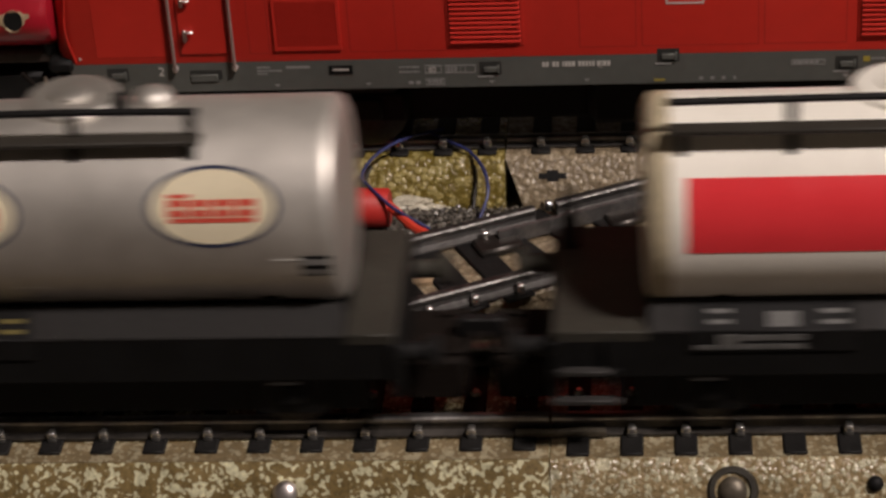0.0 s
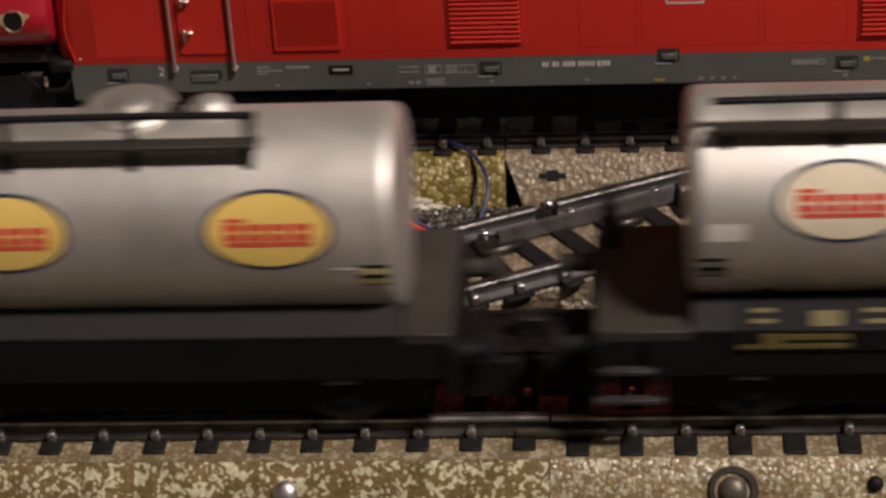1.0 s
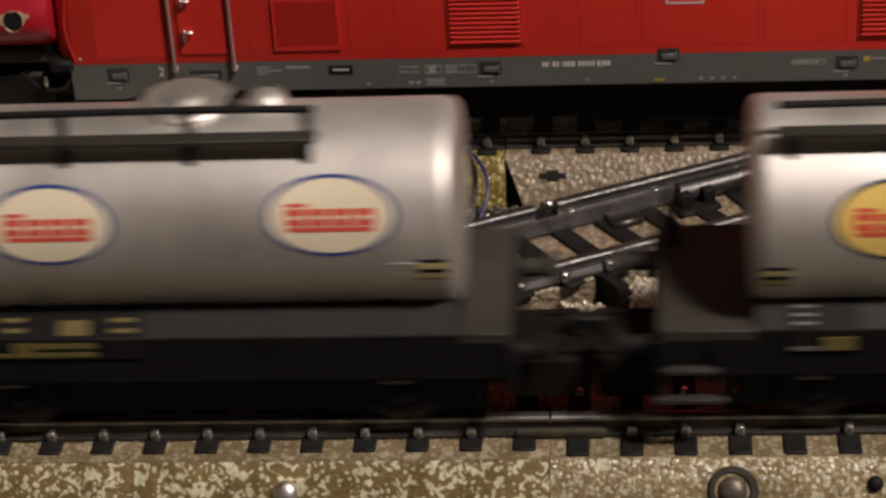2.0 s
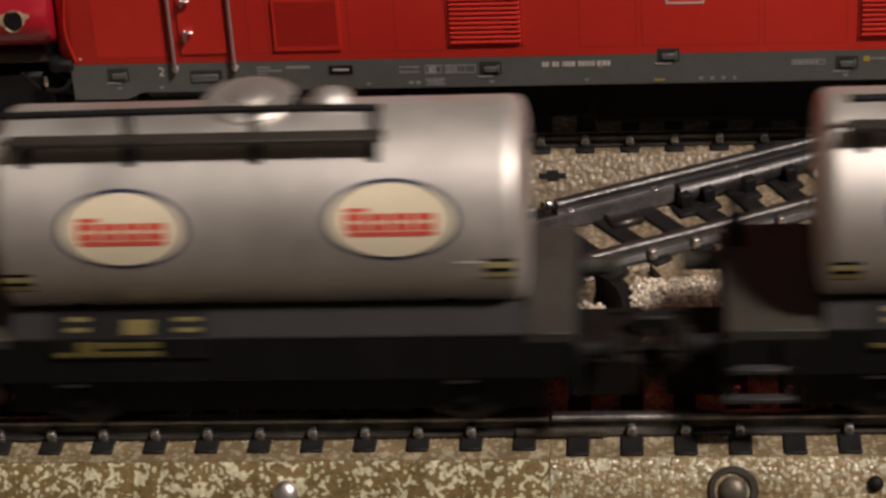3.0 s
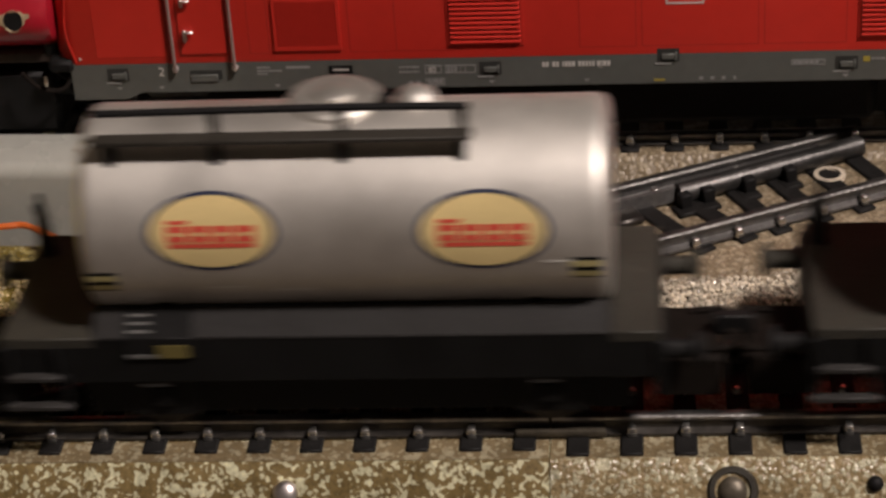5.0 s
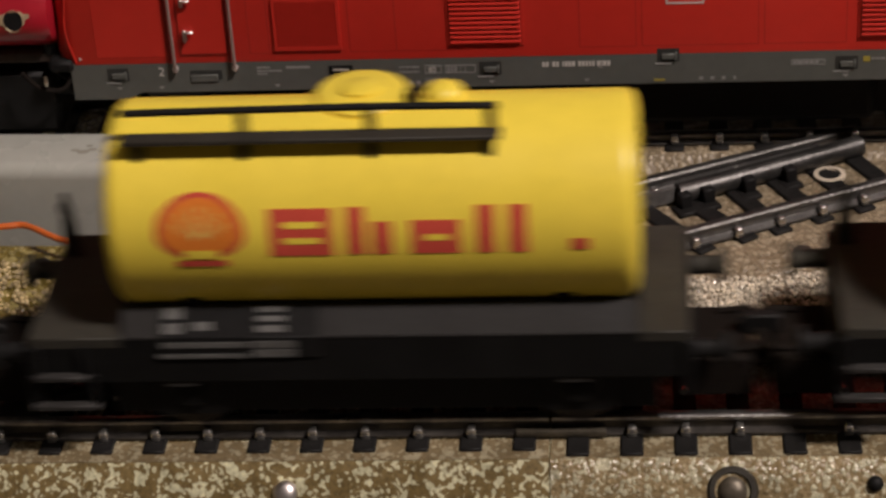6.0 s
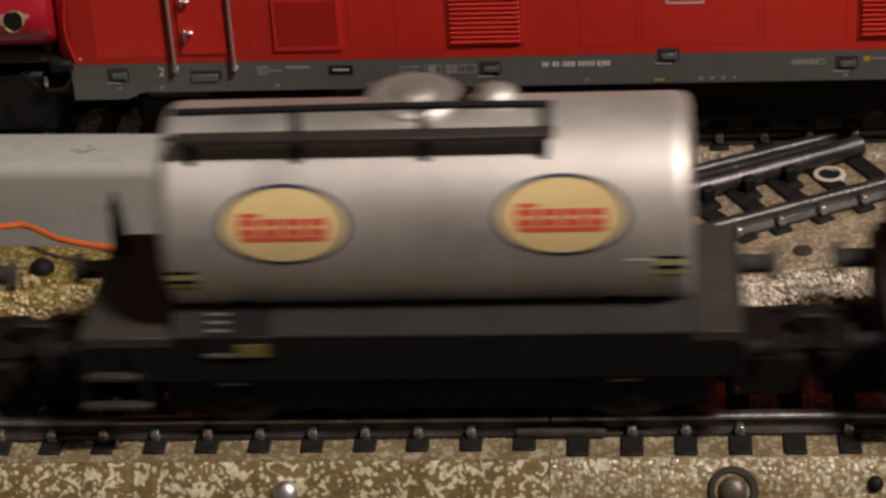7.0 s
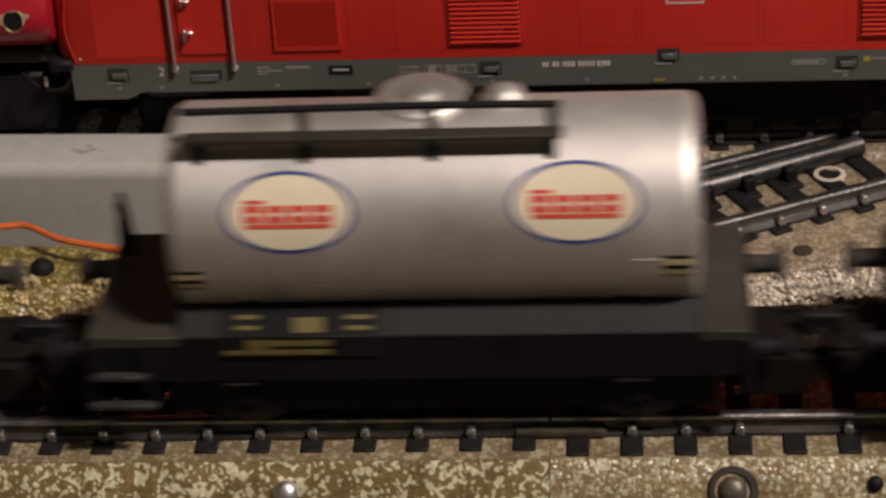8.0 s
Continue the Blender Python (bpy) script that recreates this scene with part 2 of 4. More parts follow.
def smooth_path(points, steps=8):
    """Catmull-Rom through points."""
    p = [Vector(q) for q in points]
    p = [2 * p[0] - p[1]] + p + [2 * p[-1] - p[-2]]
    out = []
    for i in range(1, len(p) - 2):
        for k in range(steps):
            t = k / steps
            out.append(0.5 * ((2 * p[i]) + (p[i + 1] - p[i - 1]) * t + (2 * p[i - 1] - 5 * p[i] + 4 * p[i + 1] - p[i + 2]) * t * t
                              + (3 * p[i] - p[i - 1] - 3 * p[i + 1] + p[i + 2]) * t ** 3))
    return out + [p[-2]]


def tube(bm, points, r, n=8, steps=8):
    path = smooth_path(points, steps) if steps > 1 else [Vector(q) for q in points]
    rings, side = [], None
    for i, q in enumerate(path):
        d = (path[min(i + 1, len(path) - 1)] - path[max(i - 1, 0)]).normalized()
        if side is None:
            side = d.cross(Vector((0.1, 0.3, 1))).normalized()
        side = (side - d * side.dot(d)).normalized()
        up = d.cross(side)
        rings.append([bm.verts.new(q + r * (math.cos(2 * math.pi * k / n) * side + math.sin(2 * math.pi * k / n) * up)) for k in range(n)])
    for r0, r1 in zip(rings, rings[1:]):
        for k in range(n):
            bm.faces.new((r0[k], r0[(k + 1) % n], r1[(k + 1) % n], r1[k]))
    bm.faces.new(rings[0][::-1])
    bm.faces.new(rings[-1])
    return bm


def finish(name, bm, material, angle=40):
    for v in bm.verts:
        v.co *= MM
    bmesh.ops.recalc_face_normals(bm, faces=bm.faces[:])
    limit = radians(angle)
    for f in bm.faces:
        f.smooth = True
    for e in bm.edges:
        e.smooth = len(e.link_faces) == 2 and e.calc_face_angle(0.0) < limit
    me = bpy.data.meshes.new(name)
    bm.to_mesh(me)
    bm.free()
    me.materials.append(material)
    return me


def part(name, bm, material, parent, label="", at=None, angle=40):
    ob = new(name, finish(name, bm, material, angle))
    ob.parent = parent
    if at:
        ob.location = [c * MM for c in at]
    if label:
        ob["label"] = label
    return ob


def shared(name, mesh, parent, m):
    ob = new(name, mesh)
    ob.parent = parent
    ob.matrix_basis = m
    return ob


def at_mm(x, y, z, rz=0):
    return pose(x * MM, y * MM, z * MM, 0, 0, rz)


def thing(name, x, y, z, label, category, rz=0, group="", kind=""):
    ob = new(name)
    ob.empty_display_size = 0.01
    ob.matrix_basis = at_mm(x, y, z, rz)
    return tagged(ob, label, category, group, kind)


def solo(name, bm, material, label, category, kind="", group=""):
    return tagged(new(name, finish(name, bm, material)), label, category, group, kind)


B = bmesh.new

# ---------------------------------------------------------------- room
solo("floor", box(B(), -2200, 2200, -2000, 2000, -950, -900), M_FLOOR, "brown floor of the dim room", "floor", "structure")
solo("ceiling", box(B(), -2200, 2200, -2000, 2000, 1500, 1550), M_WALL, "plain cream ceiling of the room", "ceiling", "structure")
solo("wall_north", box(B(), -2200, 2200, 1900, 2000, -900, 1500), M_WALL, "plain cream wall of the room", "wall", "structure")
solo("wall_south", box(B(), -2200, 2200, -2000, -1900, -900, 1500), M_WALL, "plain cream wall of the room", "wall", "structure")
solo("wall_east", box(B(), 2100, 2200, -1900, 1900, -900, 1500), M_WALL, "plain cream wall of the room", "wall", "structure")
solo("wall_west", box(B(), -2200, -2100, -1900, 1900, -900, 1500), M_WALL, "plain cream wall of the room", "wall", "structure")

lamp = thing("ceiling_lamp", LAMP.x / MM, LAMP.y / MM, LAMP.z / MM, "white pendant lamp hanging over the layout", "lamp")
part("cord", lathe(B(), [(40, 3), (200, 3)], "z", n=8), M_BLACK, lamp)
part("shade", lathe(B(), [(8, 110), (30, 100), (60, 40), (62, 12)], "z", n=32), M_SHADE, lamp)

# ---------------------------------------------------------------- layout board
board = thing("layout_table", 0, 0, 0, "dark brown model railway baseboard on wooden legs", "table")
part("baseboard", box(B(), -1300, 1300, -330, 750, -16, 0), M_BOARD, board)
for lx in (-1240, 1240):
    for ly in (-280, 700):
        part("leg", box(B(), lx - 25, lx + 25, ly - 25, ly + 25, -900, -16, 3), M_WOOD, board)

# ---------------------------------------------------------------- tracks
PITCH_S = 7.07      # sleeper spacing


def rail_profile(y, foot=7.4):
    """A hollow tin rail seen end on, its head at 10."""
    outline = [(y - 1.55, 7.4), (y + 1.55, 7.4), (y + 1.55, 7.75), (y + 0.55, 8.1), (y + 0.5, 9.0), (y + 0.8, 9.3), (y + 0.75, 9.8), (y + 0.45, 10.0),
            (y - 0.45, 10.0), (y - 0.75, 9.8), (y - 0.8, 9.3), (y - 0.5, 9.0), (y - 0.55, 8.1), (y - 1.55, 7.75)]
    return [(p, foot + (q - 7.4) * (10 - foot) / 2.6) for p, q in outline]


def rail_head(y):
    return [(y - 0.79, 9.45), (y + 0.79, 9.45), (y + 0.77, 9.8), (y + 0.6, 9.97), (y + 0.4, 10.04), (y - 0.4, 10.04), (y - 0.6, 9.97), (y - 0.77, 9.8)]


def bed_profile(half_top, half_base, top=7.1):
    return [(-half_base, 0), (half_base, 0), (half_base, 0.5), (half_top + 0.4, top - 0.35), (half_top - 0.2, top), (-half_top + 0.2, top), (-half_top - 0.4, top - 0.35), (-half_base, 0.5)]


def sleeper_mesh(half, z=7.0):
    return finish("sleeper", box(B(), -1.5, 1.5, -half, half, z, z + 0.6, 0.2), M_SLEEPER)


def clip_mesh():
    bm = B()
    box(bm, -0.62, 0.62, -0.38, 0.6, 7.5, 9.15, 0.32, 3)
    box(bm, -0.45, 0.45, 0.4, 1.1, 8.0, 9.0, 0.1)
    return finish("clip", bm, M_CLIP)


CLIP = clip_mesh()
STUD = finish("stud", lathe(B(), [(6.9, 0.9), (7.9, 0.8), (8.3, 0.4)], "z", n=8), M_CLIP)
SLEEPER_LONG, SLEEPER_WIDE, SLEEPER_SHORT = sleeper_mesh(14.0), sleeper_mesh(12.7), sleeper_mesh(11.6, 8.1)


def track_piece(x0, x1, y, first, label, bed_material, half=14.3, base=19.0, detail=True, cut=0.0, top=7.1, bare=()):
    """A straight tin-bed track piece; first: x of a sleeper."""
    tr = thing("track_piece", x0, y, 0, label, "track", group="track pieces")
    n = x1 - x0
    bm = prism(B(), bed_profile(half + 0.3, base, top), 0.06, n - 0.06)
    for v in bm.verts:
        if cut and v.co.x < 1 and v.co.z < 1 and v.co.y < 0:
            v.co.x += cut
    part("bed", bm, bed_material, tr)
    if detail and half > 12:
        part("grimy_edge", box(B(), 0.2, n - 0.2, -14.3, -9.9, top - 0.1, top + 0.03), M_BED_GRIME, tr, "grimy strip beside the rail")
    for s in (-8.25, 8.25):
        part("rail", prism(B(), rail_profile(s, top + 0.3), 0.15, n - 0.15), M_RAILDARK if half > 12 else M_RAIL, tr)
        part("running_surface", prism(B(), rail_head(s), 0.2, n - 0.2), M_RAILBRIGHT, tr, "bright worn running surface")
    k0 = math.ceil((x0 + 1.6 - first) / PITCH_S)
    xs = []
    while first + k0 * PITCH_S < x1 - 1.6:
        xs.append(first + k0 * PITCH_S - x0)
        k0 += 1
    if detail:
        mesh = SLEEPER_SHORT if half < 12 else SLEEPER_LONG if half > 14.2 else SLEEPER_WIDE
        for i, x in enumerate(xs):
            shared("sleeper", mesh, tr, at_mm(x, 0, 0))
            shared("centre_stud", STUD, tr, at_mm(x, 0, 0))
            if round((x + x0 - first) / PITCH_S) not in bare:
                shared("clip", CLIP, tr, at_mm(x, -10.1, (top - 7.1) * 1.2))
            shared("clip", CLIP, tr, at_mm(x, 10.1, (top - 7.1) * 0.8, 180))
    else:
        bm = B()
        for x in xs:
            box(bm, x - 1.5, x + 1.5, -half, half, top - 0.1, top + 0.5)
        tagged(part("sleepers", bm, M_SLEEPER, tr), kind="stuff")
        bm = B()
        for x in xs:
            box(bm, x - 0.7, x + 0.7, -10.8, -9.2, 7.5, 8.6)
            box(bm, x - 0.7, x + 0.7, 9.2, 10.8, 7.5, 8.6)
            box(bm, x - 0.7, x + 0.7, -0.7, 0.7, 7.5, 8.2)
        tagged(part("clips", bm, M_CLIP, tr), kind="stuff")
    return tr


NEAR0, FAR, FAR0 = -73.19, 77.4, -39.58
JOINT, FJOINT = 0.9, -8.4
near_left = track_piece(JOINT - 180, JOINT, 0, NEAR0, "tin track piece with brown and cream printed ballast", M_BED_PRINT, 14.0, bare=(10,))
near_right = track_piece(JOINT, JOINT + 180, 0, NEAR0, "tin track piece with faded beige printed ballast", M_BED_FADED, bare=(11, 15))
far_left = track_piece(FJOINT - 180, FJOINT, FAR, FAR0, "tin track piece with yellowed printed ballast", M_BED_YELLOW, 11.6, 17.5, top=8.2)
far_right = track_piece(FJOINT, FJOINT + 180, FAR, FAR0 + 1.5, "tin track piece with worn beige ballast", M_BED_TAN, 11.6, 17.5, cut=3.4, top=8.2)
for k in range(-6, 6):
    if k not in (-1, 0):
        track_piece(JOINT + 180 * k, JOINT + 180 * (k + 1), 0, NEAR0, "plain tin track piece with printed ballast", M_BED_PRINT, detail=False)
        track_piece(FJOINT + 180 * k, FJOINT + 180 * (k + 1), FAR, FAR0, "plain tin track piece with printed ballast", M_BED_YELLOW, 11.6, 17.5, detail=False, top=8.2)

part("rail_joiner", box(B(), 180 - 4.6, 180 + 7.4, -10.3, -9.25, 7.5, 8.6, 0.25, 2), M_JOINER, near_left, "dull brown rail joiner")

# screws on the near bed's sloping shoulder
SLOPE = math.degrees(math.atan2(5.1, 7.1))


def shoulder_screw(x, up, r_out, head, material, label, washer=True):
    """Lies flat on the near shoulder, up millimetres above its foot."""
    t = up / 7.1
    sc = new("screw")
    tagged(sc, label, "screw")
    sc.matrix_basis = pose(x * MM, (-19.0 + 5.1 * t) * MM, (0.45 + 6.4 * t) * MM, 90 - SLOPE, 0, 0)
    if washer:
        bm = B()
        n, inner = 28, r_out * 0.72
        lathe(bm, [(-0.2, r_out), (0.5, r_out), (0.9, r_out * 0.9), (0.9, inner), (0.35, inner * 0.95)], "z", n=n)
        part("washer", bm, M_WASHER, sc)
    part("head", lathe(B(), [(0.2, head), (0.7, head), (1.2, head * 0.8), (1.5, head * 0.35), (1.5, 0.01)], "z", n=20), material, sc)
    return sc


shoulder_screw(24.6, 3.3, 3.35, 1.9, M_SCREW, "dull screw in a round black washer on the track bed")
shoulder_screw(-34.0, 3.4, 2.0, 1.7, M_CHROME, "bright domed screw head in the track bed", washer=False)
shoulder_screw(42.9, 4.0, 1.5, 1.05, M_BLACK, "small dark screw in the track bed", washer=False)

# ---------------------------------------------------------------- diverging track between the two lines
DIV = 25.0
div = thing("crossover_track", 0, 38.8, 0, "worn tin crossover track slanting between the two lines", "track", rz=DIV)
for x0, x1, h0, h1, low0, low1 in ((-88, 4.0, 10.8, 11.5, -9.3, -9.8), (4.1, 11, 14.5, 18, -9.8, -10.8), (11.1, 62, 14.5, 18, -20.5, -22.5)):
    part("bed", prism(B(), [(low1, 0), (h1, 0), (h1, 0.5), (h0, 6.5), (h0 - 0.5, 6.9), (low0, 6.9), (low0 - 0.5, 6.5)], x0, x1), M_BED_TAN, div)
UP, LOW = 8.25, -8.25
part("rail", prism(B(), rail_profile(UP), -88, 0.4), M_RAIL, div)
part("rail", prism(B(), rail_profile(UP), 4.0, 56), M_RAIL, div)
part("rail", prism(B(), rail_profile(LOW), -88, 57), M_RAIL, div)
for side, x0, x1 in ((UP, -87.9, 0.3), (UP, 4.1, 55.9), (LOW, -87.9, 56.9)):
    part("running_surface", prism(B(), rail_head(side), x0, x1), M_RAILWORN, div, "bright worn running surface")
bm = B()
prism(bm, [(4.0, 7.3), (5.4, 7.3), (5.3, 9.2), (4.9, 9.6), (4.3, 9.5)], -7, 24)
part("guard_rail", bm, M_RAIL, div)
part("guard_bar", tube(B(), [(22.5, 3.9, 8.6), (34, 3.9, 8.7), (48, 4.3, 8.7), (54.5, 4.6, 8.7)], 1.7, 12, 4), M_GUARD, div, "rounded grey guard bar")
DSLEEP = finish("sleeper", box(B(), -1.6, 1.6, -11.5, 11.5, 6.8, 7.5, 0.25), M_SLEEPER)
DSLEEP_WIDE = finish("sleeper", box(B(), -2.3, 2.3, -11, 9.0, 6.8, 7.5, 0.25), M_SLEEPER)
for k in range(-12, 8):
    x = 3.6 + k * PITCH_S
    shared("sleeper", DSLEEP if k > -2 else DSLEEP_WIDE, div, at_mm(x, 0, 0, 12 if -2 < k < 4 else 4))
    shared("clip", CLIP, div, at_mm(x + 1.0, LOW - 1.9, 0))
    shared("clip", CLIP, div, at_mm(x, UP + 1.9, 0, 180))
    if k % 2 == 0 and k != 6:
        shared("clip", CLIP, div, at_mm(x + 2, UP - 2.2, 0))
for px in (22.6, 26.5, 33.5, 40.6):
    post = part("rail_post", box(B(), px - 1.0, px + 1.0, 0.9, 2.8, 7.0, 9.8, 0.25), M_BLACK, div)
    part("post_foot", box(B(), px - 1.9, px + 1.3, -0.6, 2.6, 6.85, 7.6, 0.2), M_SLEEPER, post)
part("rail_chair", box(B(), -11, -4, 1.5, 6.2, 7.0, 8.4, 0.4), M_WHEEL, div)
part("rail_chair", box(B(), 10, 15.5, 0.5, 5.0, 7.0, 8.2, 0.4), M_WHEEL, div)
part("eyelet", lathe(B(), [(7.0, 2.5), (7.5, 2.5), (7.6, 2.3), (7.6, 1.75), (7.2, 1.65)], "z", (46.9, 0.6, 0), 20), M_EYELET, div, "cream ring round a fixing hole")
part("hole", lathe(B(), [(7.0, 1.65), (7.25, 1.65)], "z", (46.9, 0.6, 0), 16), M_BLACK, div)
part("screw", lathe(B(), [(6.8, 1.5), (7.1, 1.45), (7.3, 0.9)], "z", (32.7, -17.0, 0), 16), M_RUST, div, "rusty screw head")
# curved black tie that leaves the lower rail towards the near line
bm = B()
arc = [(2.5, 33.2), (5.6, 32.6), (8.4, 30.6), (10.2, 27.8), (11.2, 24.4), (11.4, 21.0)]
inner, outer = [], []
for k, (x, y) in enumerate(arc):
    (ax, ay), (bx, by) = arc[max(k - 1, 0)], arc[min(k + 1, len(arc) - 1)]
    d = math.hypot(bx - ax, by - ay)
    ox, oy = -(by - ay) / d, (bx - ax) / d
    outer.append((x + ox, y + oy))
    inner.append((x - ox, y - oy))
co, si = math.cos(radians(-DIV)), math.sin(radians(-DIV))
web = [(x * co - (y - 38.8) * si, x * si + (y - 38.8) * co) for x, y in inner + outer[::-1]]
part("curved_tie", slab(bm, web, 0, 7.3), M_BLACK, div, "curved black tie")
patch = part("bare_patch", slab(B(), [(-24.2, 4.2), (-24.6, 1.6), (-22.8, -0.6), (-20.2, -1.4), (-18.6, 0.4), (-19.4, 2.6), (-21.0, 4.6)], 6.8, 7.6), M_CHIP, div, "bare cream patch round a hole")
part("hole", lathe(B(), [(7.5, 1.25), (7.66, 1.25)], "z", (-22.3, 2.5, 0), 16), M_BLACK, patch)

# wide bed of the turnout beside the crossover
leg = thing("turnout_bed", 0, 0, 0, "worn tan tin turnout bed beside the crossover", "track")
slab_poly = [(-112, 19.5), (-68.0, 19.5), (-45.4, 29.8), (-52, 33), (-66, 40), (-75, 43), (-112, 44)]
part("bed", slab(B(), slab_poly, 0, 6.4), M_BED_YELLOW, leg)
part("screw", lathe(B(), [(6.3, 1.85), (7.2, 1.8), (7.9, 1.3), (8.2, 0.5)], "z", (-77.4, 35.9, 0), 20), M_BLACK, leg)

# ---------------------------------------------------------------- gravel
def gravel(name, regions, count, lo, hi, material, label, seed):
    """Many small stones in boxes (x0, x1, y0, y1, z) as one mesh."""
    rng = np.random.RandomState(seed)
    g = (1 + 5 ** 0.5) / 2
    base = np.array([(-1, g, 0), (1, g, 0), (-1, -g, 0), (1, -g, 0), (0, -1, g), (0, 1, g), (0, -1, -g), (0, 1, -g), (g, 0, -1), (g, 0, 1), (-g, 0, -1), (-g, 0, 1)]) / 1.9
    tri = np.array([(0, 11, 5), (0, 5, 1), (0, 1, 7), (0, 7, 10), (0, 10, 11), (1, 5, 9), (5, 11, 4), (11, 10, 2), (10, 7, 6), (7, 1, 8),
                    (3, 9, 4), (3, 4, 2), (3, 2, 6), (3, 6, 8), (3, 8, 9), (4, 9, 5), (2, 4, 11), (6, 2, 10), (8, 6, 7), (9, 8, 1)])
    verts, faces = [], []
    areas = np.array([(r[1] - r[0]) * (r[3] - r[2]) for r in regions])
    pick = rng.choice(len(regions), count, p=areas / areas.sum())
    for i, j in enumerate(pick):
        x0, x1, y0, y1, z = regions[j]
        size = rng.uniform(lo, hi) * np.array([1, rng.uniform(0.7, 1), rng.uniform(0.5, 0.9)])
        p = base * (1 + rng.uniform(-0.2, 0.2, (12, 1))) * size
        a = rng.uniform(0, 6.28)
        p[:, :2] = p[:, :2] @ np.array([[math.cos(a), -math.sin(a)], [math.sin(a), math.cos(a)]])
        p += (rng.uniform(x0, x1), rng.uniform(y0, y1), z + rng.uniform(0, 1.0))
        verts.append(p * MM)
        faces.append(tri + 12 * i)
    me = bpy.data.meshes.new(name)
    me.from_pydata(np.concatenate(verts).tolist(), [], np.concatenate(faces).tolist())
    me.materials.append(material)
    return tagged(new(name, me), label, "gravel", "", "stuff")


gravel("grey_gravel", [(-48, -6, 44, 60, 0.6), (-40, -4, 48, 60, 1.4), (-60, 25, 17, 27, 0.2)], 10000, 0.2, 0.5, M_STONE, "loose grey gravel between the tracks", 3)
gravel("tan_gravel", [(1.5, 7.5, 21, 28, z) for z in (0.5, 2.0, 3.5)] + [(12, 30, 20.5, 29.5, 6.6), (11.5, 26, 20.5, 28, 7.1), (26, 40, 21.5, 28, 6.6)] + [(22, 75, 21, 31, z) for z in (0.2, 1.3, 2.4, 3.5, 4.6)] + [(25, 75, 23, 33, 5.4)], 26000, 0.22, 0.5, M_STONE_TAN, "glittering tan gravel heaped beside the crossover", 5)
gravel("sparse_gravel", [(-100, -80, 20.5, 38, 6.0), (-80, -70, 20.5, 33.5, 6.0), (-70, -64, 22, 36, 6.0), (-64, -55, 24.5, 32, 6.0)], 1300, 0.25, 0.55, M_STONE_YELLOW, "sparse yellow-tan gravel strewn on the turnout bed", 11)
gravel("moss_clumps", [(32, 62, 20, 24.5, 6.2), (-18, 16, 18, 26, 0.6)], 1500, 0.3, 0.75, M_MOSS, "dull green moss clumps beside the rails", 8)

# ---------------------------------------------------------------- grey box, plug and wires between the tracks
gb = thing("plastic_box", -70, 58.5, 0, "light grey plastic housing with rounded edges beside the track", "box", rz=-2.0)
bm = B()
box(bm, -42, 24.0, -6.2, 6.4, 0.0, 14.9)
ed = [e for e in bm.edges if abs(e.verts[0].co.z - e.verts[1].co.z) > 5 or min(e.verts[0].co.z, e.verts[1].co.z) > 12]
bmesh.ops.bevel(bm, geom=ed, offset=2.2, segments=6, affect="EDGES", profile=0.5)
part("housing", bm, M_BOX, gb)
part("peg", lathe(B(), [(23, 1.1), (25.6, 1.1), (26, 0.8)], "x", (0, -3.8, 1.8), 12), M_CHIP, gb)
for sx, sy, sr in ((-5.6, -0.6, 0.5), (-4.2, -1.2, 0.7), (-2.9, -0.4, 0.55), (-3.6, 0.8, 0.4), (-1.4, -0.9, 0.3), (9.0, 3.5, 0.35)):
    part("stain", slab(B(), [(sx + sr * 1.6 * math.cos(k), sy + sr * math.sin(k)) for k in range(6)], 14.88, 14.915), M_STAIN, gb, "faint brown speck")

plug = thing("plug", -33, 54.0, 6.0, "red banana plug with a metal pin", "plug", rz=-3)
part("sleeve", lathe(B(), [(-7.2, 2.9), (-7.0, 3.1), (6.6, 3.1), (7.0, 2.8), (7.0, 1.2)], "x", n=28), M_PLUG, plug)
part("pin", lathe(B(), [(-13.6, 1.0), (-13.4, 1.35), (-9.8, 1.35), (-9.6, 0.9), (-7.2, 0.9)], "x", n=16), M_BRASS, plug)
part("collar", lathe(B(), [(-9.3, 1.2), (-8.6, 1.2)], "x", n=16), M_BLACK, plug)
solo("plug_rest", box(B(), -39, -27.5, 51.8, 56.4, 0, 2.95, 0.5), M_BLACK, "dark block under the red plug", "block")
bm = B()
for gx, gy, gz, gr in ((-23.9, 60.9, 3.0, 2.1), (-21.6, 61.1, 2.8, 1.5), (-19.4, 60.6, 2.0, 1.3), (-25.6, 60.6, 2.4, 1.6), (-22.6, 60.0, 1.9, 1.7), (-17.6, 60.4, 1.6, 0.8)):
    bmesh.ops.create_icosphere(bm, subdivisions=2, radius=gr, matrix=Matrix.Translation((gx, gy, gz)) @ Matrix.Rotation(radians(48), 4, "X") @ Matrix.Diagonal((1.25, 0.45, 0.2, 1)))
for v in bm.verts:
    v.co += 0.45 * Vector((noise.noise(v.co * 1.3), noise.noise(v.co * 1.7 + Vector((5, 0, 0))), noise.noise(v.co * 1.1)))
solo("glue_blob", bm, M_GLUE, "white dried glue on the track edge", "glue")


def wire(points, r, material, label):
    return solo("wire", tube(B(), points, r, 8, 8), material, label, "wire", group="wires")


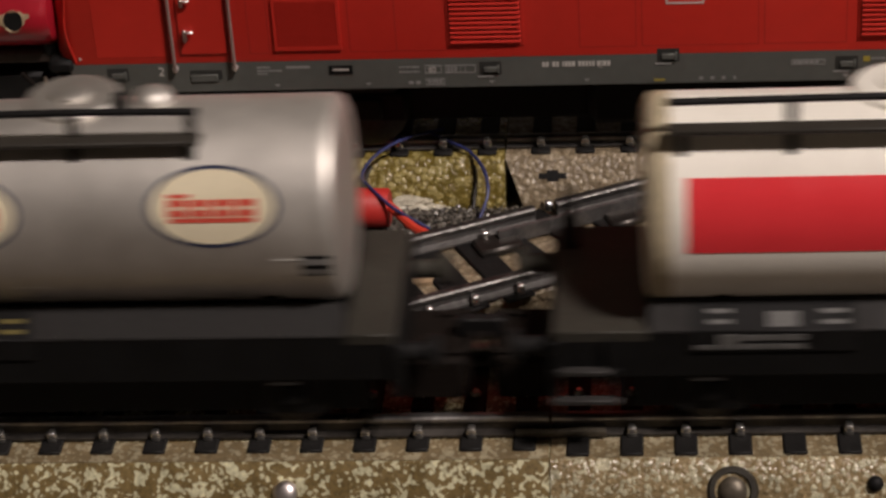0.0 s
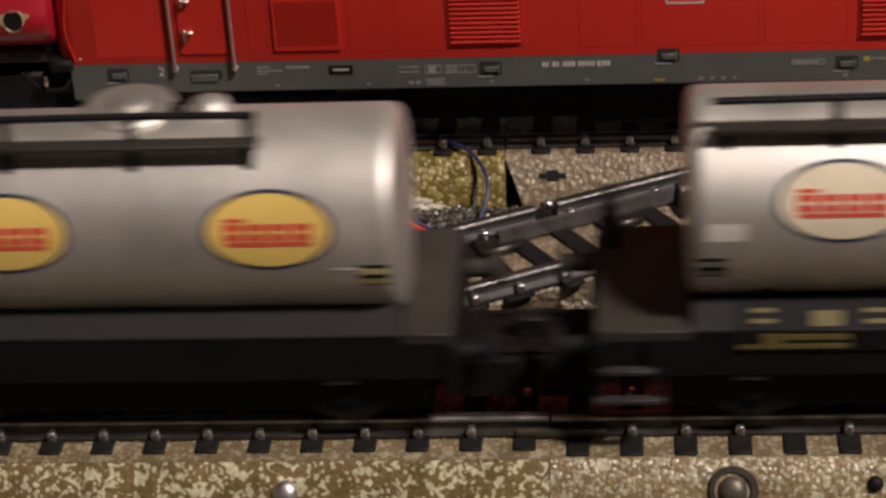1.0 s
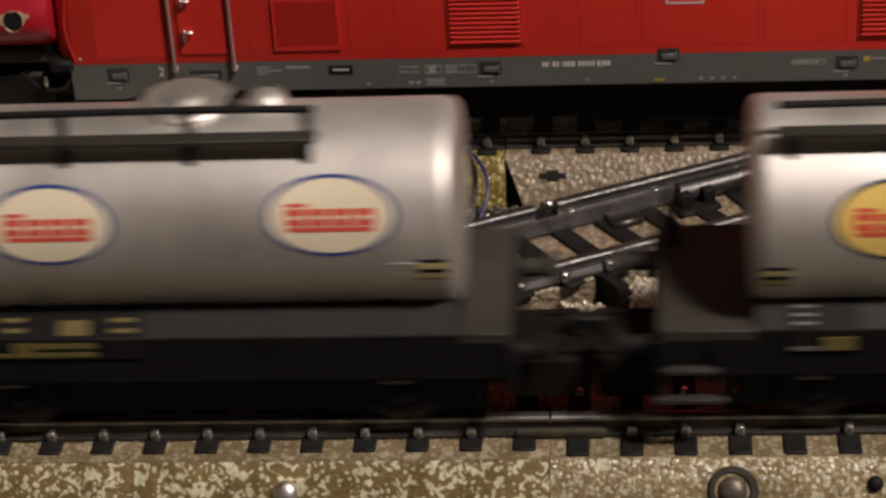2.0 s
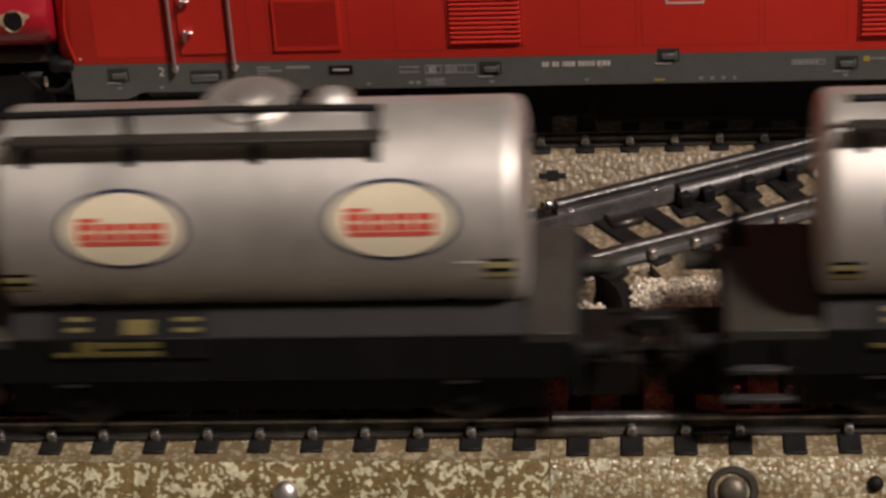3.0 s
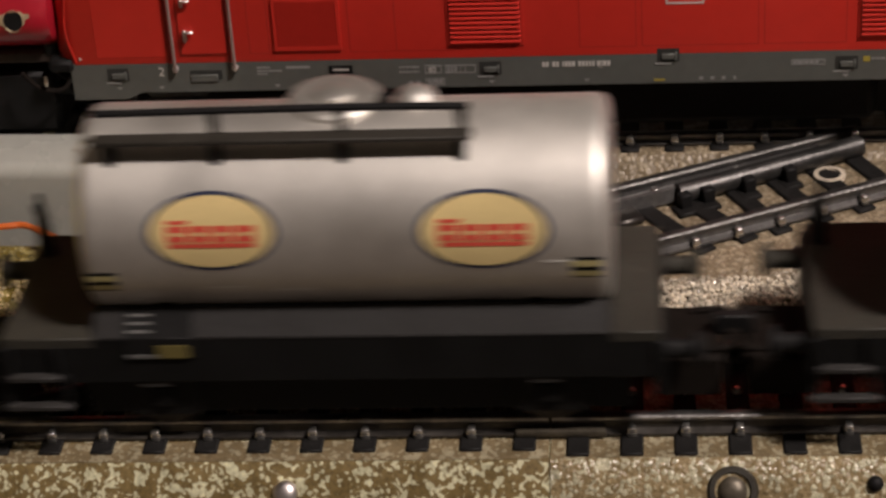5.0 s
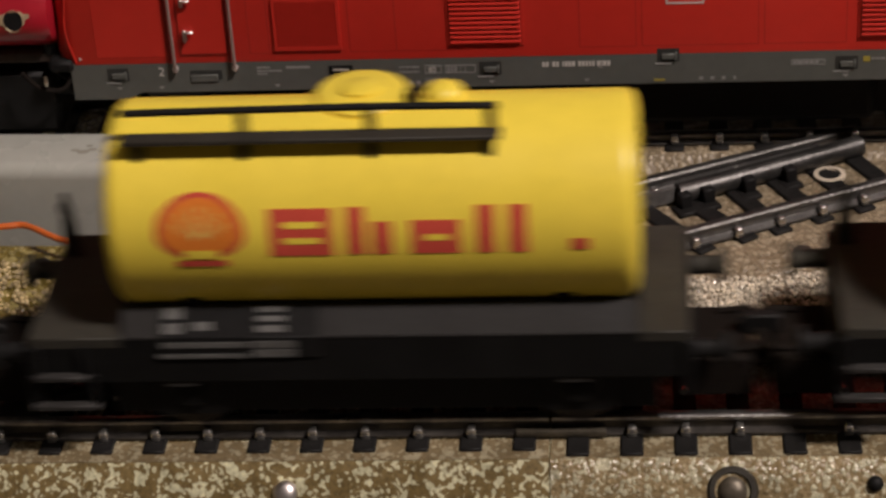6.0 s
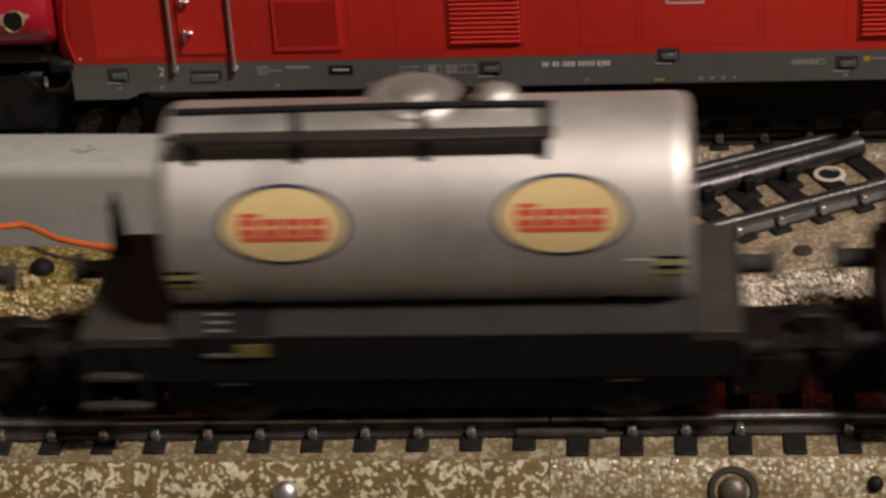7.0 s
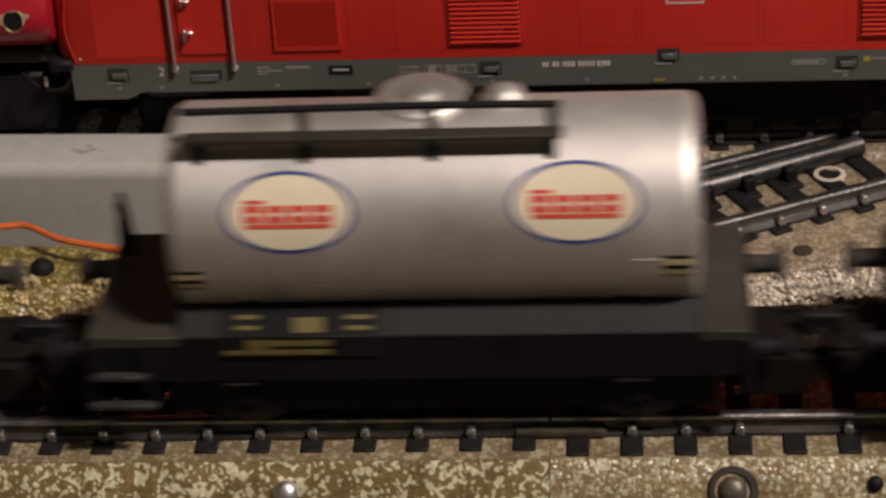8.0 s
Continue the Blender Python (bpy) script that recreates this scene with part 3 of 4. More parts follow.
wire([(-18.5, 70.5, 10.6), (-22.8, 67.9, 11), (-26.6, 64.7, 11), (-29.6, 61.6, 10), (-30.7, 58.6, 8.8), (-29.2, 54.6, 9.4), (-25.7, 50.4, 8.4), (-23.1, 49.9, 6.6), (-19.6, 49.4, 4.6)], 0.28, M_WIRE_BLUE, "thin dark blue wire in a loop")
wire([(-21, 70.2, 10.4), (-17.9, 68.0, 10), (-14.2, 66.0, 9), (-11.7, 61.8, 8), (-10.9, 58.0, 6), (-12.1, 55.0, 3.2), (-13.2, 53.6, 1.6)], 0.28, M_WIRE_BLUE, "thin dark blue wire in a loop")
wire([(-18.8, 70.2, 8.4), (-17.1, 69.0, 8.1), (-13.8, 65.5, 7.4), (-13.1, 62.6, 5.2), (-13.5, 59.6, 2)], 0.3, M_WIRE_BLACK, "thin dark wire over the track edge")
wire([(-31.2, 60.5, 4.5), (-30.4, 62.5, 6.6), (-29.8, 64, 7.6)], 0.3, M_WIRE_BLACK, "thin dark wire behind the plug")
wire([(-26.6, 53.5, 7.0), (-24.6, 51.0, 6.6), (-22, 48.6, 5.4), (-19.6, 47.2, 4.8)], 0.75, M_WIRE_RED, "red wire out of the plug")
wire([(-95, 43.5, 9.5), (-85, 43.0, 10), (-81, 43.2, 10), (-74.5, 38.8, 10), (-66, 36.0, 10), (-58, 34.1, 9.4), (-51.5, 32.0, 8.2), (-47, 30.6, 6.6)], 0.52, M_WIRE_ORANGE, "orange wire over the turnout")
wire([(-80, 42.2, 5.2), (-75.7, 41.2, 5.2), (-63, 40.5, 5.4), (-55.6, 42.3, 5), (-46.9, 42.8, 4.6), (-36, 42.5, 3.2), (-31, 44, 2)], 0.6, M_WIRE_BROWN, "brown wire lying on the gravel")
wire([(-73, 35.0, 5.2), (-70.2, 36.3, 5.8), (-64.3, 37.6, 6.6), (-58.9, 36.4, 6.2), (-52, 33.5, 5)], 0.8, M_WIRE_LBLUE, "blue wire under the orange one")
wire([(-63, 30.5, 5.0), (-61.1, 31.9, 6), (-58, 34.2, 6.6), (-55.2, 36.7, 6.4)], 0.85, M_WIRE_YELLOW, "short yellow wire end on gravel")

# holes and joint on the far bed
hole = thing("bed_slot", -0.8, 64.3, 4.2, "dark cross-shaped slot in the track bed", "slot")
hole.matrix_basis = pose(-0.9e-3, 63.5e-3, 5.6e-3, 54.7, 0, 0)
bm = B()
box(bm, -2.2, 2.2, -0.45, 0.45, -0.3, 0.12)
box(bm, -0.9, 0.9, -0.9, 0.9, -0.3, 0.1)
part("slot", bm, M_BLACK, hole)

# ---------------------------------------------------------------- big locomotive on the far track
SIDE = -15.5     # near side of the body, from the track centre
loco = thing("diesel_locomotive", 0, FAR, -0.9, "red model diesel locomotive with a grey frame", "locomotive", rz=-0.45)
bm = B()
prof = [(-15.5, 28.5), (-15.5, 44), (-14.8, 50), (-12.8, 55), (-9.6, 58), (9.6, 58), (12.8, 55), (14.8, 50), (15.5, 44), (15.5, 28.5)]
# body along x with a raked, rounded nose at either end
stations = [(-78.9, 0.78, 0.0), (-77.9, 0.90, 0.0), (-76.6, 0.965, 0.0), (-75.4, 1.0, 0.0), (128.0, 1.0, 0.0), (129.8, 0.95, 0), (130.8, 0.86, 0)]
rings = []
for x, k, _ in stations:
    ring = []
    for y, z in prof:
        lean = max(0, (z - 36) / 22) ** 1.3 * 6 + max(0, (34.5 - z) / 6) * 1.0
        xx = x + lean * (1 if x < 0 else -1) if abs(x - 27) > 90 else x
        ring.append(bm.verts.new((xx, y * k, z)))
    rings.append(ring)
for a, b in zip(rings, rings[1:]):
    for i in range(len(prof)):
        j = (i + 1) % len(prof)
        bm.faces.new((a[i], a[j], b[j], b[i]))
bm.faces.new(rings[0][::-1])
bm.faces.new(rings[-1])
part("body", bm, M_LOCO, loco, "bright red body", angle=28)
outline = [(-75.4, 22.4), (-67.0, 22.4), (-66.0, 22.8), (-64.6, 23.5), (118.2, 23.5), (119.6, 22.8), (120.6, 22.4), (128.5, 22.4), (128.5, 28.6), (-75.4, 28.6)]
bm = B()
near_v = [bm.verts.new((x, -15.5, z)) for x, z in outline]
back_v = [bm.verts.new((x, 15.5, z)) for x, z in outline]
for k in range(len(outline)):
    j = (k + 1) % len(outline)
    bm.faces.new((near_v[k], near_v[j], back_v[j], back_v[k]))
bm.faces.new(near_v[::-1])
bm.faces.new(back_v)
part("frame", bm, M_LOCOGREY, loco, "slate grey frame")
part("belly", box(B(), -64, 118, -9, 9, 14, 23.5, 1), M_BLACK, loco)
part("fuel_tank", box(B(), 5, 50, -11, 11, 13.5, 23.5, 1.5), M_BLACK, loco)
for bx in (-45, 98):
    bogie = part("bogie", box(B(), bx - 22, bx + 22, -10.8, 10.8, 14.2, 21, 1.2), M_BLACK, loco)
    for wx in (bx - 15, bx + 15):
        for wy in (-9.3, 9.3):
            part("wheel", lathe(B(), [(-1.2, 5.5), (-0.6, 6.6), (0.3, 6.2), (1.4, 6.0)], "y", (wx, wy, 16.9), 20), M_WHEEL, bogie)
        part("axle_box", box(B(), wx - 2.5, wx + 2.5, -11.6, -10.7, 15.5, 19.5, 0.4), M_BLACK, bogie)


def on_side(bm, x0, x1, z0, z1, depth=0.12, bevel=0.0):
    return box(bm, x0, x1, SIDE - depth, SIDE + 0.15, z0, z1, bevel)


def frame_outline(bm, x0, x1, z0, z1, w=0.22, depth=0.1):
    on_side(bm, x0, x1, z0, z0 + w, depth)
    on_side(bm, x0, x1, z1 - w, z1, depth)
    on_side(bm, x0, x0 + w, z0 + w, z1 - w, depth)
    on_side(bm, x1 - w, x1, z0 + w, z1 - w, depth)


# cab door between two handrails
door = part("door", on_side(B(), -57.6, -50.3, 30.1, 50, 0.28, 0.12), M_LOCO, loco)
bm = B()
box(bm, -56.9, -56.3, SIDE - 0.9, SIDE - 0.25, 32.4, 34.4, 0.15)
box(bm, -56.8, -55.2, SIDE - 1.1, SIDE - 0.6, 33.9, 34.3, 0.12)
part("door_handle", bm, M_CHROME, door, "bright metal door handle")
bm = B()
box(bm, -56.9, -56.3, SIDE - 0.9, SIDE - 0.25, 38.3, 39.7, 0.15)
box(bm, -56.8, -55.2, SIDE - 1.1, SIDE - 0.6, 39.2, 39.6, 0.12)
part("lock", bm, M_CHROME, door, "bright metal lock")
for hx in (-58.7, -49.3):
    h = part("handrail", tube(B(), [(hx, SIDE - 0.1, 27.6), (hx, SIDE - 0.65, 27.9), (hx, SIDE - 0.65, 36), (hx, SIDE - 0.65, 50), (hx, SIDE - 0.1, 50.4)], 0.27, 10, 4), M_HANDRAIL, loco, "thin metal handrail")
    part("socket", lathe(B(), [(SIDE - 0.85, 0.3), (SIDE - 0.7, 0.45), (SIDE + 0.05, 0.5)], "y", (hx, 0, 27.7), 12), M_CHROME, h)
    # flat darker strip paints the shade of the groove beside the handrail
    part("groove", on_side(B(), hx - 0.95, hx - 0.45, 28.8, 50, 0.06), M_SHADED_RED, loco)
part("side_panel", on_side(B(), -70.9, -59.9, 29.7, 50, 0.05), M_LOCO, loco)
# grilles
# flat darker backing paints the shade between the slats
g1 = part("grille", on_side(B(), -42.2, -33.0, 31.0, 38.6, 0.06), M_SHADED_RED, loco)
bm = B()
frame_outline(bm, -42.8, -32.4, 30.4, 39.2, 0.6, 0.3)
part("grille_frame", bm, M_LOCO, g1)
SL = finish("slat", box(B(), -0.13, 0.13, SIDE - 0.28, SIDE, 31.0, 38.6), M_LOCO)
for k in range(22):
    shared("slat", SL, g1, at_mm(-41.9 + k * 0.41, 0, 0))
SH = finish("slat", prism(B(), [(SIDE - 0.05, 0), (SIDE - 0.5, 0.05), (SIDE - 0.45, 0.28), (SIDE - 0.05, 0.5)], -5.4, 5.4), M_LOCO)
for gx in (-10.1, 52.2):
    g2 = part("grille", on_side(B(), gx - 5.5, gx + 5.5, 31.0, 42.5, 0.05), M_SHADED_RED, loco)
    bm = B()
    frame_outline(bm, gx - 5.9, gx + 5.9, 30.6, 43, 0.4, 0.15)
    part("grille_frame", bm, M_LOCO, g2)
    for k in range(14):
        shared("slat", SH, g2, at_mm(gx, 0, 31.15 + k * 0.8))
# panel seams
SEAMS = ((-31.2, -13.8, 29.9), (-24.0, -24.0, 29.9), (4.2, 12.9, 29.9), (13.7, 31.4, 29.9), (32.2, 44.6, 29.9), (-46.8, -43.6, 29.9))
for xa, xb, z in SEAMS:
    bm = B()
    on_side(bm, xa, xa + 0.14, z, 50, 0.03)
    if xb > xa:
        on_side(bm, xa, xb, z, z + 0.12, 0.03)
        on_side(bm, xb - 0.12, xb, z, 50, 0.03)
    part("panel_seam", bm, M_SEAM, loco)
bm = B()
on_side(bm, -73.8, -73.5, 29.4, 29.7, 0.15)
part("rivet", bm, M_WHITEPRINT, loco)
part("nose_edge", tube(B(), [(-74.4, SIDE + 0.02, 28.9), (-75.3, SIDE + 0.05, 33.0), (-75.4, SIDE + 0.05, 36), (-74.8, SIDE + 0.08, 40)], 0.14, 8, 6), M_LOCO, loco)
part("gangway_seal", box(B(), -80.0, -77.9, -13.5, 4, 28.8, 36.5, 0.7), M_BLACK, loco)

# frame fittings: small sockets, slots, plates and lettering
for wx, wz in ((-68.0, 26.6), (-9.6, 26.6), (17.7, 28.25), (44.7, 26.4)):
    s = part("socket_recess", on_side(B(), wx - 1.7, wx + 1.7, wz - 1.0, wz + 1.2, 0.05), M_RECESS, loco)
    bm = B()
    box(bm, wx - 1.0, wx + 1.0, SIDE - 0.3, SIDE, wz - 0.6, wz + 0.35, 0.1)
    box(bm, wx + 1.0, wx + 1.35, SIDE - 0.35, SIDE, wz - 0.8, wz + 0.6, 0.08)
    part("socket", bm, M_LOCOGREY, s)
    bm = B()
    on_side(bm, wx - 2.0, wx - 0.6, wz - 1.5, wz - 1.3)
    on_side(bm, wx - 0.5, wx + 0.4, wz - 1.5, wz - 1.35)
    part("small_print", bm, M_DIMPRINT, s)
slot = part("step_slot", on_side(B(), -56.6, -51.5, 25.6, 27.2, 0.05), M_RECESS, loco)
part("step_plate", box(B(), -56.5, -52.2, SIDE - 0.25, SIDE, 25.3, 26.5, 0.1), M_LOCOGREY, slot)
plate = part("maker_plate", on_side(B(), -34.7, -31.0, 26.1, 27.6, 0.1), M_BLACK, loco, "black plate with a white bar")
part("print_bar", on_side(B(), -34.1, -31.6, 26.75, 27.05, 0.16), M_WHITEPRINT, plate)


def bars(x, z, widths, height, gap=0.18, material=M_WHITEPRINT, name="lettering", parent=None):
    bm = B()
    for w in widths:
        if w > 0:
            on_side(bm, x, x + w, z, z + height, 0.06)
        x += abs(w) + gap
    return part(name, bm, material, parent or loco)


bars(-1.6, 26.7, (0.42, 0.42, -0.3, 0.42, 0.42, -0.3, 0.2, 0.42, 0.42, 0.42, -0.25, 0.42, 0.42, 0.42, 0.25, 0.42, -0.1, 0.5, 0.2, 0.45, 0.45), 0.82, 0.14)
bars(7.05, 26.4, (0.6,), 0.12)
bars(-46.0, 27.3, (0.5, 0.3, 0.6, 0.4), 0.3, 0.08, M_DIMPRINT)
bars(-46.0, 26.75, (0.8, 0.5, 0.3, 1.1, 0.9), 0.26, 0.08, M_DIMPRINT)
bars(-46.0, 26.25, (0.4, 0.5, 0.6), 0.24, 0.08, M_DIMPRINT)
bars(-41.4, 27.2, (0.6, 0.8, 0.5, 0.9, 0.7), 0.4, 0.06, M_DIMPRINT)
bars(-23.8, 26.9, (0.5, 0.3, 0.5, 0.3, 0.5, 0.3), 0.3, 0.15, M_DIMPRINT)
bars(-23.8, 26.1, (0.5, 0.3, 0.5, 0.3, 0.5, 0.3), 0.3, 0.15, M_DIMPRINT)
for xa, xb, za, zb in ((-19.8, -17.2, 25.9, 27.3), (-16.6, -11.9, 25.9, 27.3), (-19.8, -16.8, 23.9, 25.0), (36.3, 41.5, 26.2, 27.1), (17.4, 23.2, 36.9, 39.6)):
    bm = B()
    frame_outline(bm, xa, xb, za, zb, 0.13 if zb < 30 else 0.3, 0.06)
    part("print_outline", bm, M_WHITEPRINT if zb > 30 else M_DIMPRINT, loco)
bars(-16.3, 26.2, (0.45, 0.35, 0.5, -0.2, 0.1, -0.4, 0.1), 0.8, 0.12, M_DIMPRINT)
bars(-19.4, 24.2, (0.5, 0.4, 0.5, 0.5), 0.5, 0.12, M_DIMPRINT)
bars(36.6, 26.45, (0.5, 0.9, 0.8, 0.7, 0.6), 0.4, 0.1, M_DIMPRINT)
bars(-22.4, 24.1, (0.7, -0.2, 0.7), 0.5, 0.1, M_DIMPRINT)
bars(22.4, 24.0, (0.6, -0.5, 0.6, -0.5, 0.6, -0.6, 0.4), 0.5, 0.3, M_DIMPRINT)
bars(15.5, 23.9, (1.6,), 0.35, 0.1, M_YELLOWMARK, "yellow_mark")
bars(47.2, 26.6, (1.0,), 0.9, 0.1, M_YELLOWMARK, "yellow_mark")
bars(48.4, 26.9, (0.5, 0.6, 0.7), 0.35, 0.15, M_DIMPRINT)
for tx in (-68.0, -61.3, -43.0, -28.7, -9.5, 5.2, 44.6):
    bm = B()
    for k in range(3):
        on_side(bm, tx - 0.42 + 0.14 * k, tx + 0.42 - 0.14 * k, 24.35 - 0.14 * k, 24.49 - 0.14 * k, 0.05)
    part("lifting_mark", bm, M_DIMPRINT, loco)


def side_text(text, x, z, size, material):
    cu = bpy.data.curves.new("digit", "FONT")
    cu.body, cu.size, cu.extrude = text, size * MM, 0.03 * MM
    ob = new("digit", cu)
    cu.materials.append(material)
    ob.parent = loco
    ob.matrix_basis = pose(x * MM, (SIDE - 0.06) * MM, z * MM, 90, 0, 0)
    return ob


side_text("2", -61.6, 26.4, 2.1, M_WHITEPRINT)
side_text("80", -19.3, 26.15, 1.3, M_WHITEPRINT)
for wx in (-80.2, 133.5):
    s = 1 if wx > 0 else -1
    for wy in (-10, 10):
        bm = lathe(B(), [(0, 1.3), (2.5, 1.3), (2.6, 3.0), (3.2, 2.9)] if s > 0 else [(-3.2, 2.9), (-2.6, 3.0), (-2.5, 1.3), (0, 1.3)], "x", (wx - s * 3.5, wy, 22.0), 18)
        part("buffer", bm, M_BLACK, loco)

# second red engine standing close behind the first on the far track
eng = thing("old_locomotive", -77.4, FAR, 0, "glossy red model locomotive with a chipped lamp hole", "locomotive")
bm = B()
ring0 = [(-8.5, 29.0), (-13.0, 30.4), (-15.6, 32.6), (-16.6, 35.2), (-16.0, 38.0), (-13.6, 41.6), (-10, 45), (10, 45), (15.2, 39), (16.6, 32), (14.0, 29.0)]
st = ((-110, 1.0), (-4, 1.0), (-1.6, 0.99), (-0.5, 0.95), (0.0, 0.86))
rings = [[bm.verts.new((x, y * k, 29.0 + (z - 29.0) * (0.4 + 0.6 * k))) for y, z in ring0] for x, k in st]
for a, b in zip(rings, rings[1:]):
    for i in range(len(ring0)):
        j = (i + 1) % len(ring0)
        bm.faces.new((a[i], a[j], b[j], b[i]))
bm.faces.new(rings[0][::-1])
bm.faces.new(rings[-1])
part("body", bm, M_LOCO2, eng, "glossy carmine body", angle=35)
lampm = new("lamp_hole")
lampm.parent = eng
lampm.matrix_basis = pose(-5.6e-3, -16.45e-3, 36.2e-3, 78, 0, 0)
bm = B()
n = 26
rim, mid, inn = [], [], []
for k in range(n):
    a = 2 * math.pi * k / n
    r = 1.75 + 0.4 * abs(math.sin(a * 1.5 + 0.4)) ** 3 + (1.0 if k in (1, 2) else 0) + (0.7 if 10 < k < 15 else 0) + 0.18 * math.sin(k * 5.1)
    rim.append(bm.verts.new((r * math.cos(a), r * 0.8 * math.sin(a), 0.12)))
    mid.append(bm.verts.new((1.55 * math.cos(a), 1.75 * math.sin(a), 0.26)))
    inn.append(bm.verts.new((1.5 * math.cos(a), 1.7 * math.sin(a), -0.1)))
for k in range(n):
    j = (k + 1) % n
    bm.faces.new((rim[k], rim[j], mid[j], mid[k]))
    bm.faces.new((mid[k], mid[j], inn[j], inn[k]))
part("chipped_rim", bm, M_CHIP, lampm, "bare cream chipped rim")
part("lamp_socket", lathe(B(), [(0.0, 1.58), (0.1, 1.56)], "z", n=20), M_BLACK, lampm)
part("buffer_beam", box(B(), -110, -0.5, -12.5, 12.5, 26.8, 29.1, 0.5), M_RUST, eng, "rusty dark running board")
bm = B()
box(bm, -100, -1.5, -12, 12, 14, 25.3, 1)
part("underframe", bm, M_BLACK, eng)
for wx in (-12, -30, -50):
    part("wheel", lathe(B(), [(-1.2, 6.5), (-0.6, 7.5), (0.3, 7.0), (1.4, 6.8)], "y", (wx, -9.3, 17.0), 20), M_WHEEL, eng)
part("coupling", tube(B(), [(-1.5, -4, 18.5), (1.2, -9, 20.5), (2.4, -11, 22), (0.8, -13, 24.6), (-1.8, -12.6, 26.4)], 0.55, 8, 5), M_COUPLER, eng, "black coupling hook")
part("hose", tube(B(), [(-6, -15, 26.5), (-3, -16, 24.2), (0.6, -15.2, 23.8), (2.2, -13, 26.8)], 0.4, 8, 5), M_COUPLER, eng)
part("step_plate", box(B(), -1.6, 2.4, -15.4, -9.0, 26.4, 28.4, 0.5), M_BLACK, eng)
part("lamp_bead", lathe(B(), [(-0.9, 0.1), (-0.5, 0.32), (0.5, 0.32), (0.9, 0.1)], "z", (-1.9, -16.6, 25.7), 10), M_BRASS, eng)

# ---------------------------------------------------------------- tank wagons
R_T, AX = 13.5, 28.3    # tank radius, axis height above the rails
HALF = 34.0


def tank_mesh(material):
    end = ((0.0, 0.02), (0.06, 6.0), (0.18, 9.8), (0.32, 11.6), (0.5, 12.4), (0.8, 12.95), (1.2, 13.28), (1.7, 13.45), (2.3, R_T))
    prof = [(-HALF + a, r) for a, r in end]
    ribs = [(-HALF + 2.32, R_T), (HALF - 2.32, R_T)]
    full = prof + ribs + [(-a, r) for a, r in prof[::-1]]
    return lathe(B(), full, "x", (0, 0, AX), 72)


def wrap(bm, columns, lift, nsub=5, mid=0.0):
    """Lays (x, low, high) columns of arc length round the tank's near side, mid degrees above the level."""
    rows = []
    for x, lo, hi in columns:
        row = []
        for k in range(nsub + 1):
            a = radians(mid) + (lo + (hi - lo) * k / nsub) / R_T
            row.append(bm.verts.new((x, -(R_T + lift) * math.cos(a), AX + (R_T + lift) * math.sin(a))))
        rows.append(row)
    for a, b in zip(rows, rows[1:]):
        for k in range(nsub):
            bm.faces.new((a[k], b[k], b[k + 1], a[k + 1]))
    return bm


def oval(cx, a, b, lift, mid, n=28, tilt=0.0):
    cols = []
    for k in range(n + 1):
        u = -math.cos(math.pi * k / n)
        h = b * math.sqrt(max(0.0004, 1 - u * u))
        cols.append((cx + a * u, tilt * u - h, tilt * u + h))
    return wrap(B(), cols, lift, 6, mid)


def wrap_rect(bm, x0, x1, lo, hi, lift, mid):
    return wrap(bm, [(x0, lo, hi), ((x0 + x1) / 2, lo, hi), (x1, lo, hi)], lift, 4, mid)


def oil_oval(tank, cx, mid, face, ring):
    """An oval sign: dark ring, pale face and red bars in place of the word."""
    o = part("oval_sign", oval(cx, 8.4, 5.35, 0.05, mid), ring, tank, "oval sign with red bars")
    part("sign_face", oval(cx, 7.8, 4.8, 0.10, mid), face, o)
    # four like blocks with a pale slit each, a short bar above and a long bar below
    for k in range(4):
        x0, x1 = cx - 5.7 + 2.9 * k, cx - 3.2 + 2.9 * k
        block = part("red_block", wrap_rect(B(), x0, x1, -1.2, 0.95, 0.15, mid), M_REDPRINT, o)
        part("slit", wrap_rect(B(), x0 + 0.6, x1 - 0.5, -0.35, 0.1, 0.19, mid), face, block)
    part("red_bar", wrap_rect(B(), cx - 5.7, cx - 2.9, 1.15, 1.65, 0.15, mid), M_REDPRINT, o)
    part("red_bar", wrap_rect(B(), cx - 5.5, cx + 5.5, -1.95, -1.35, 0.15, mid), M_REDPRINT, o)


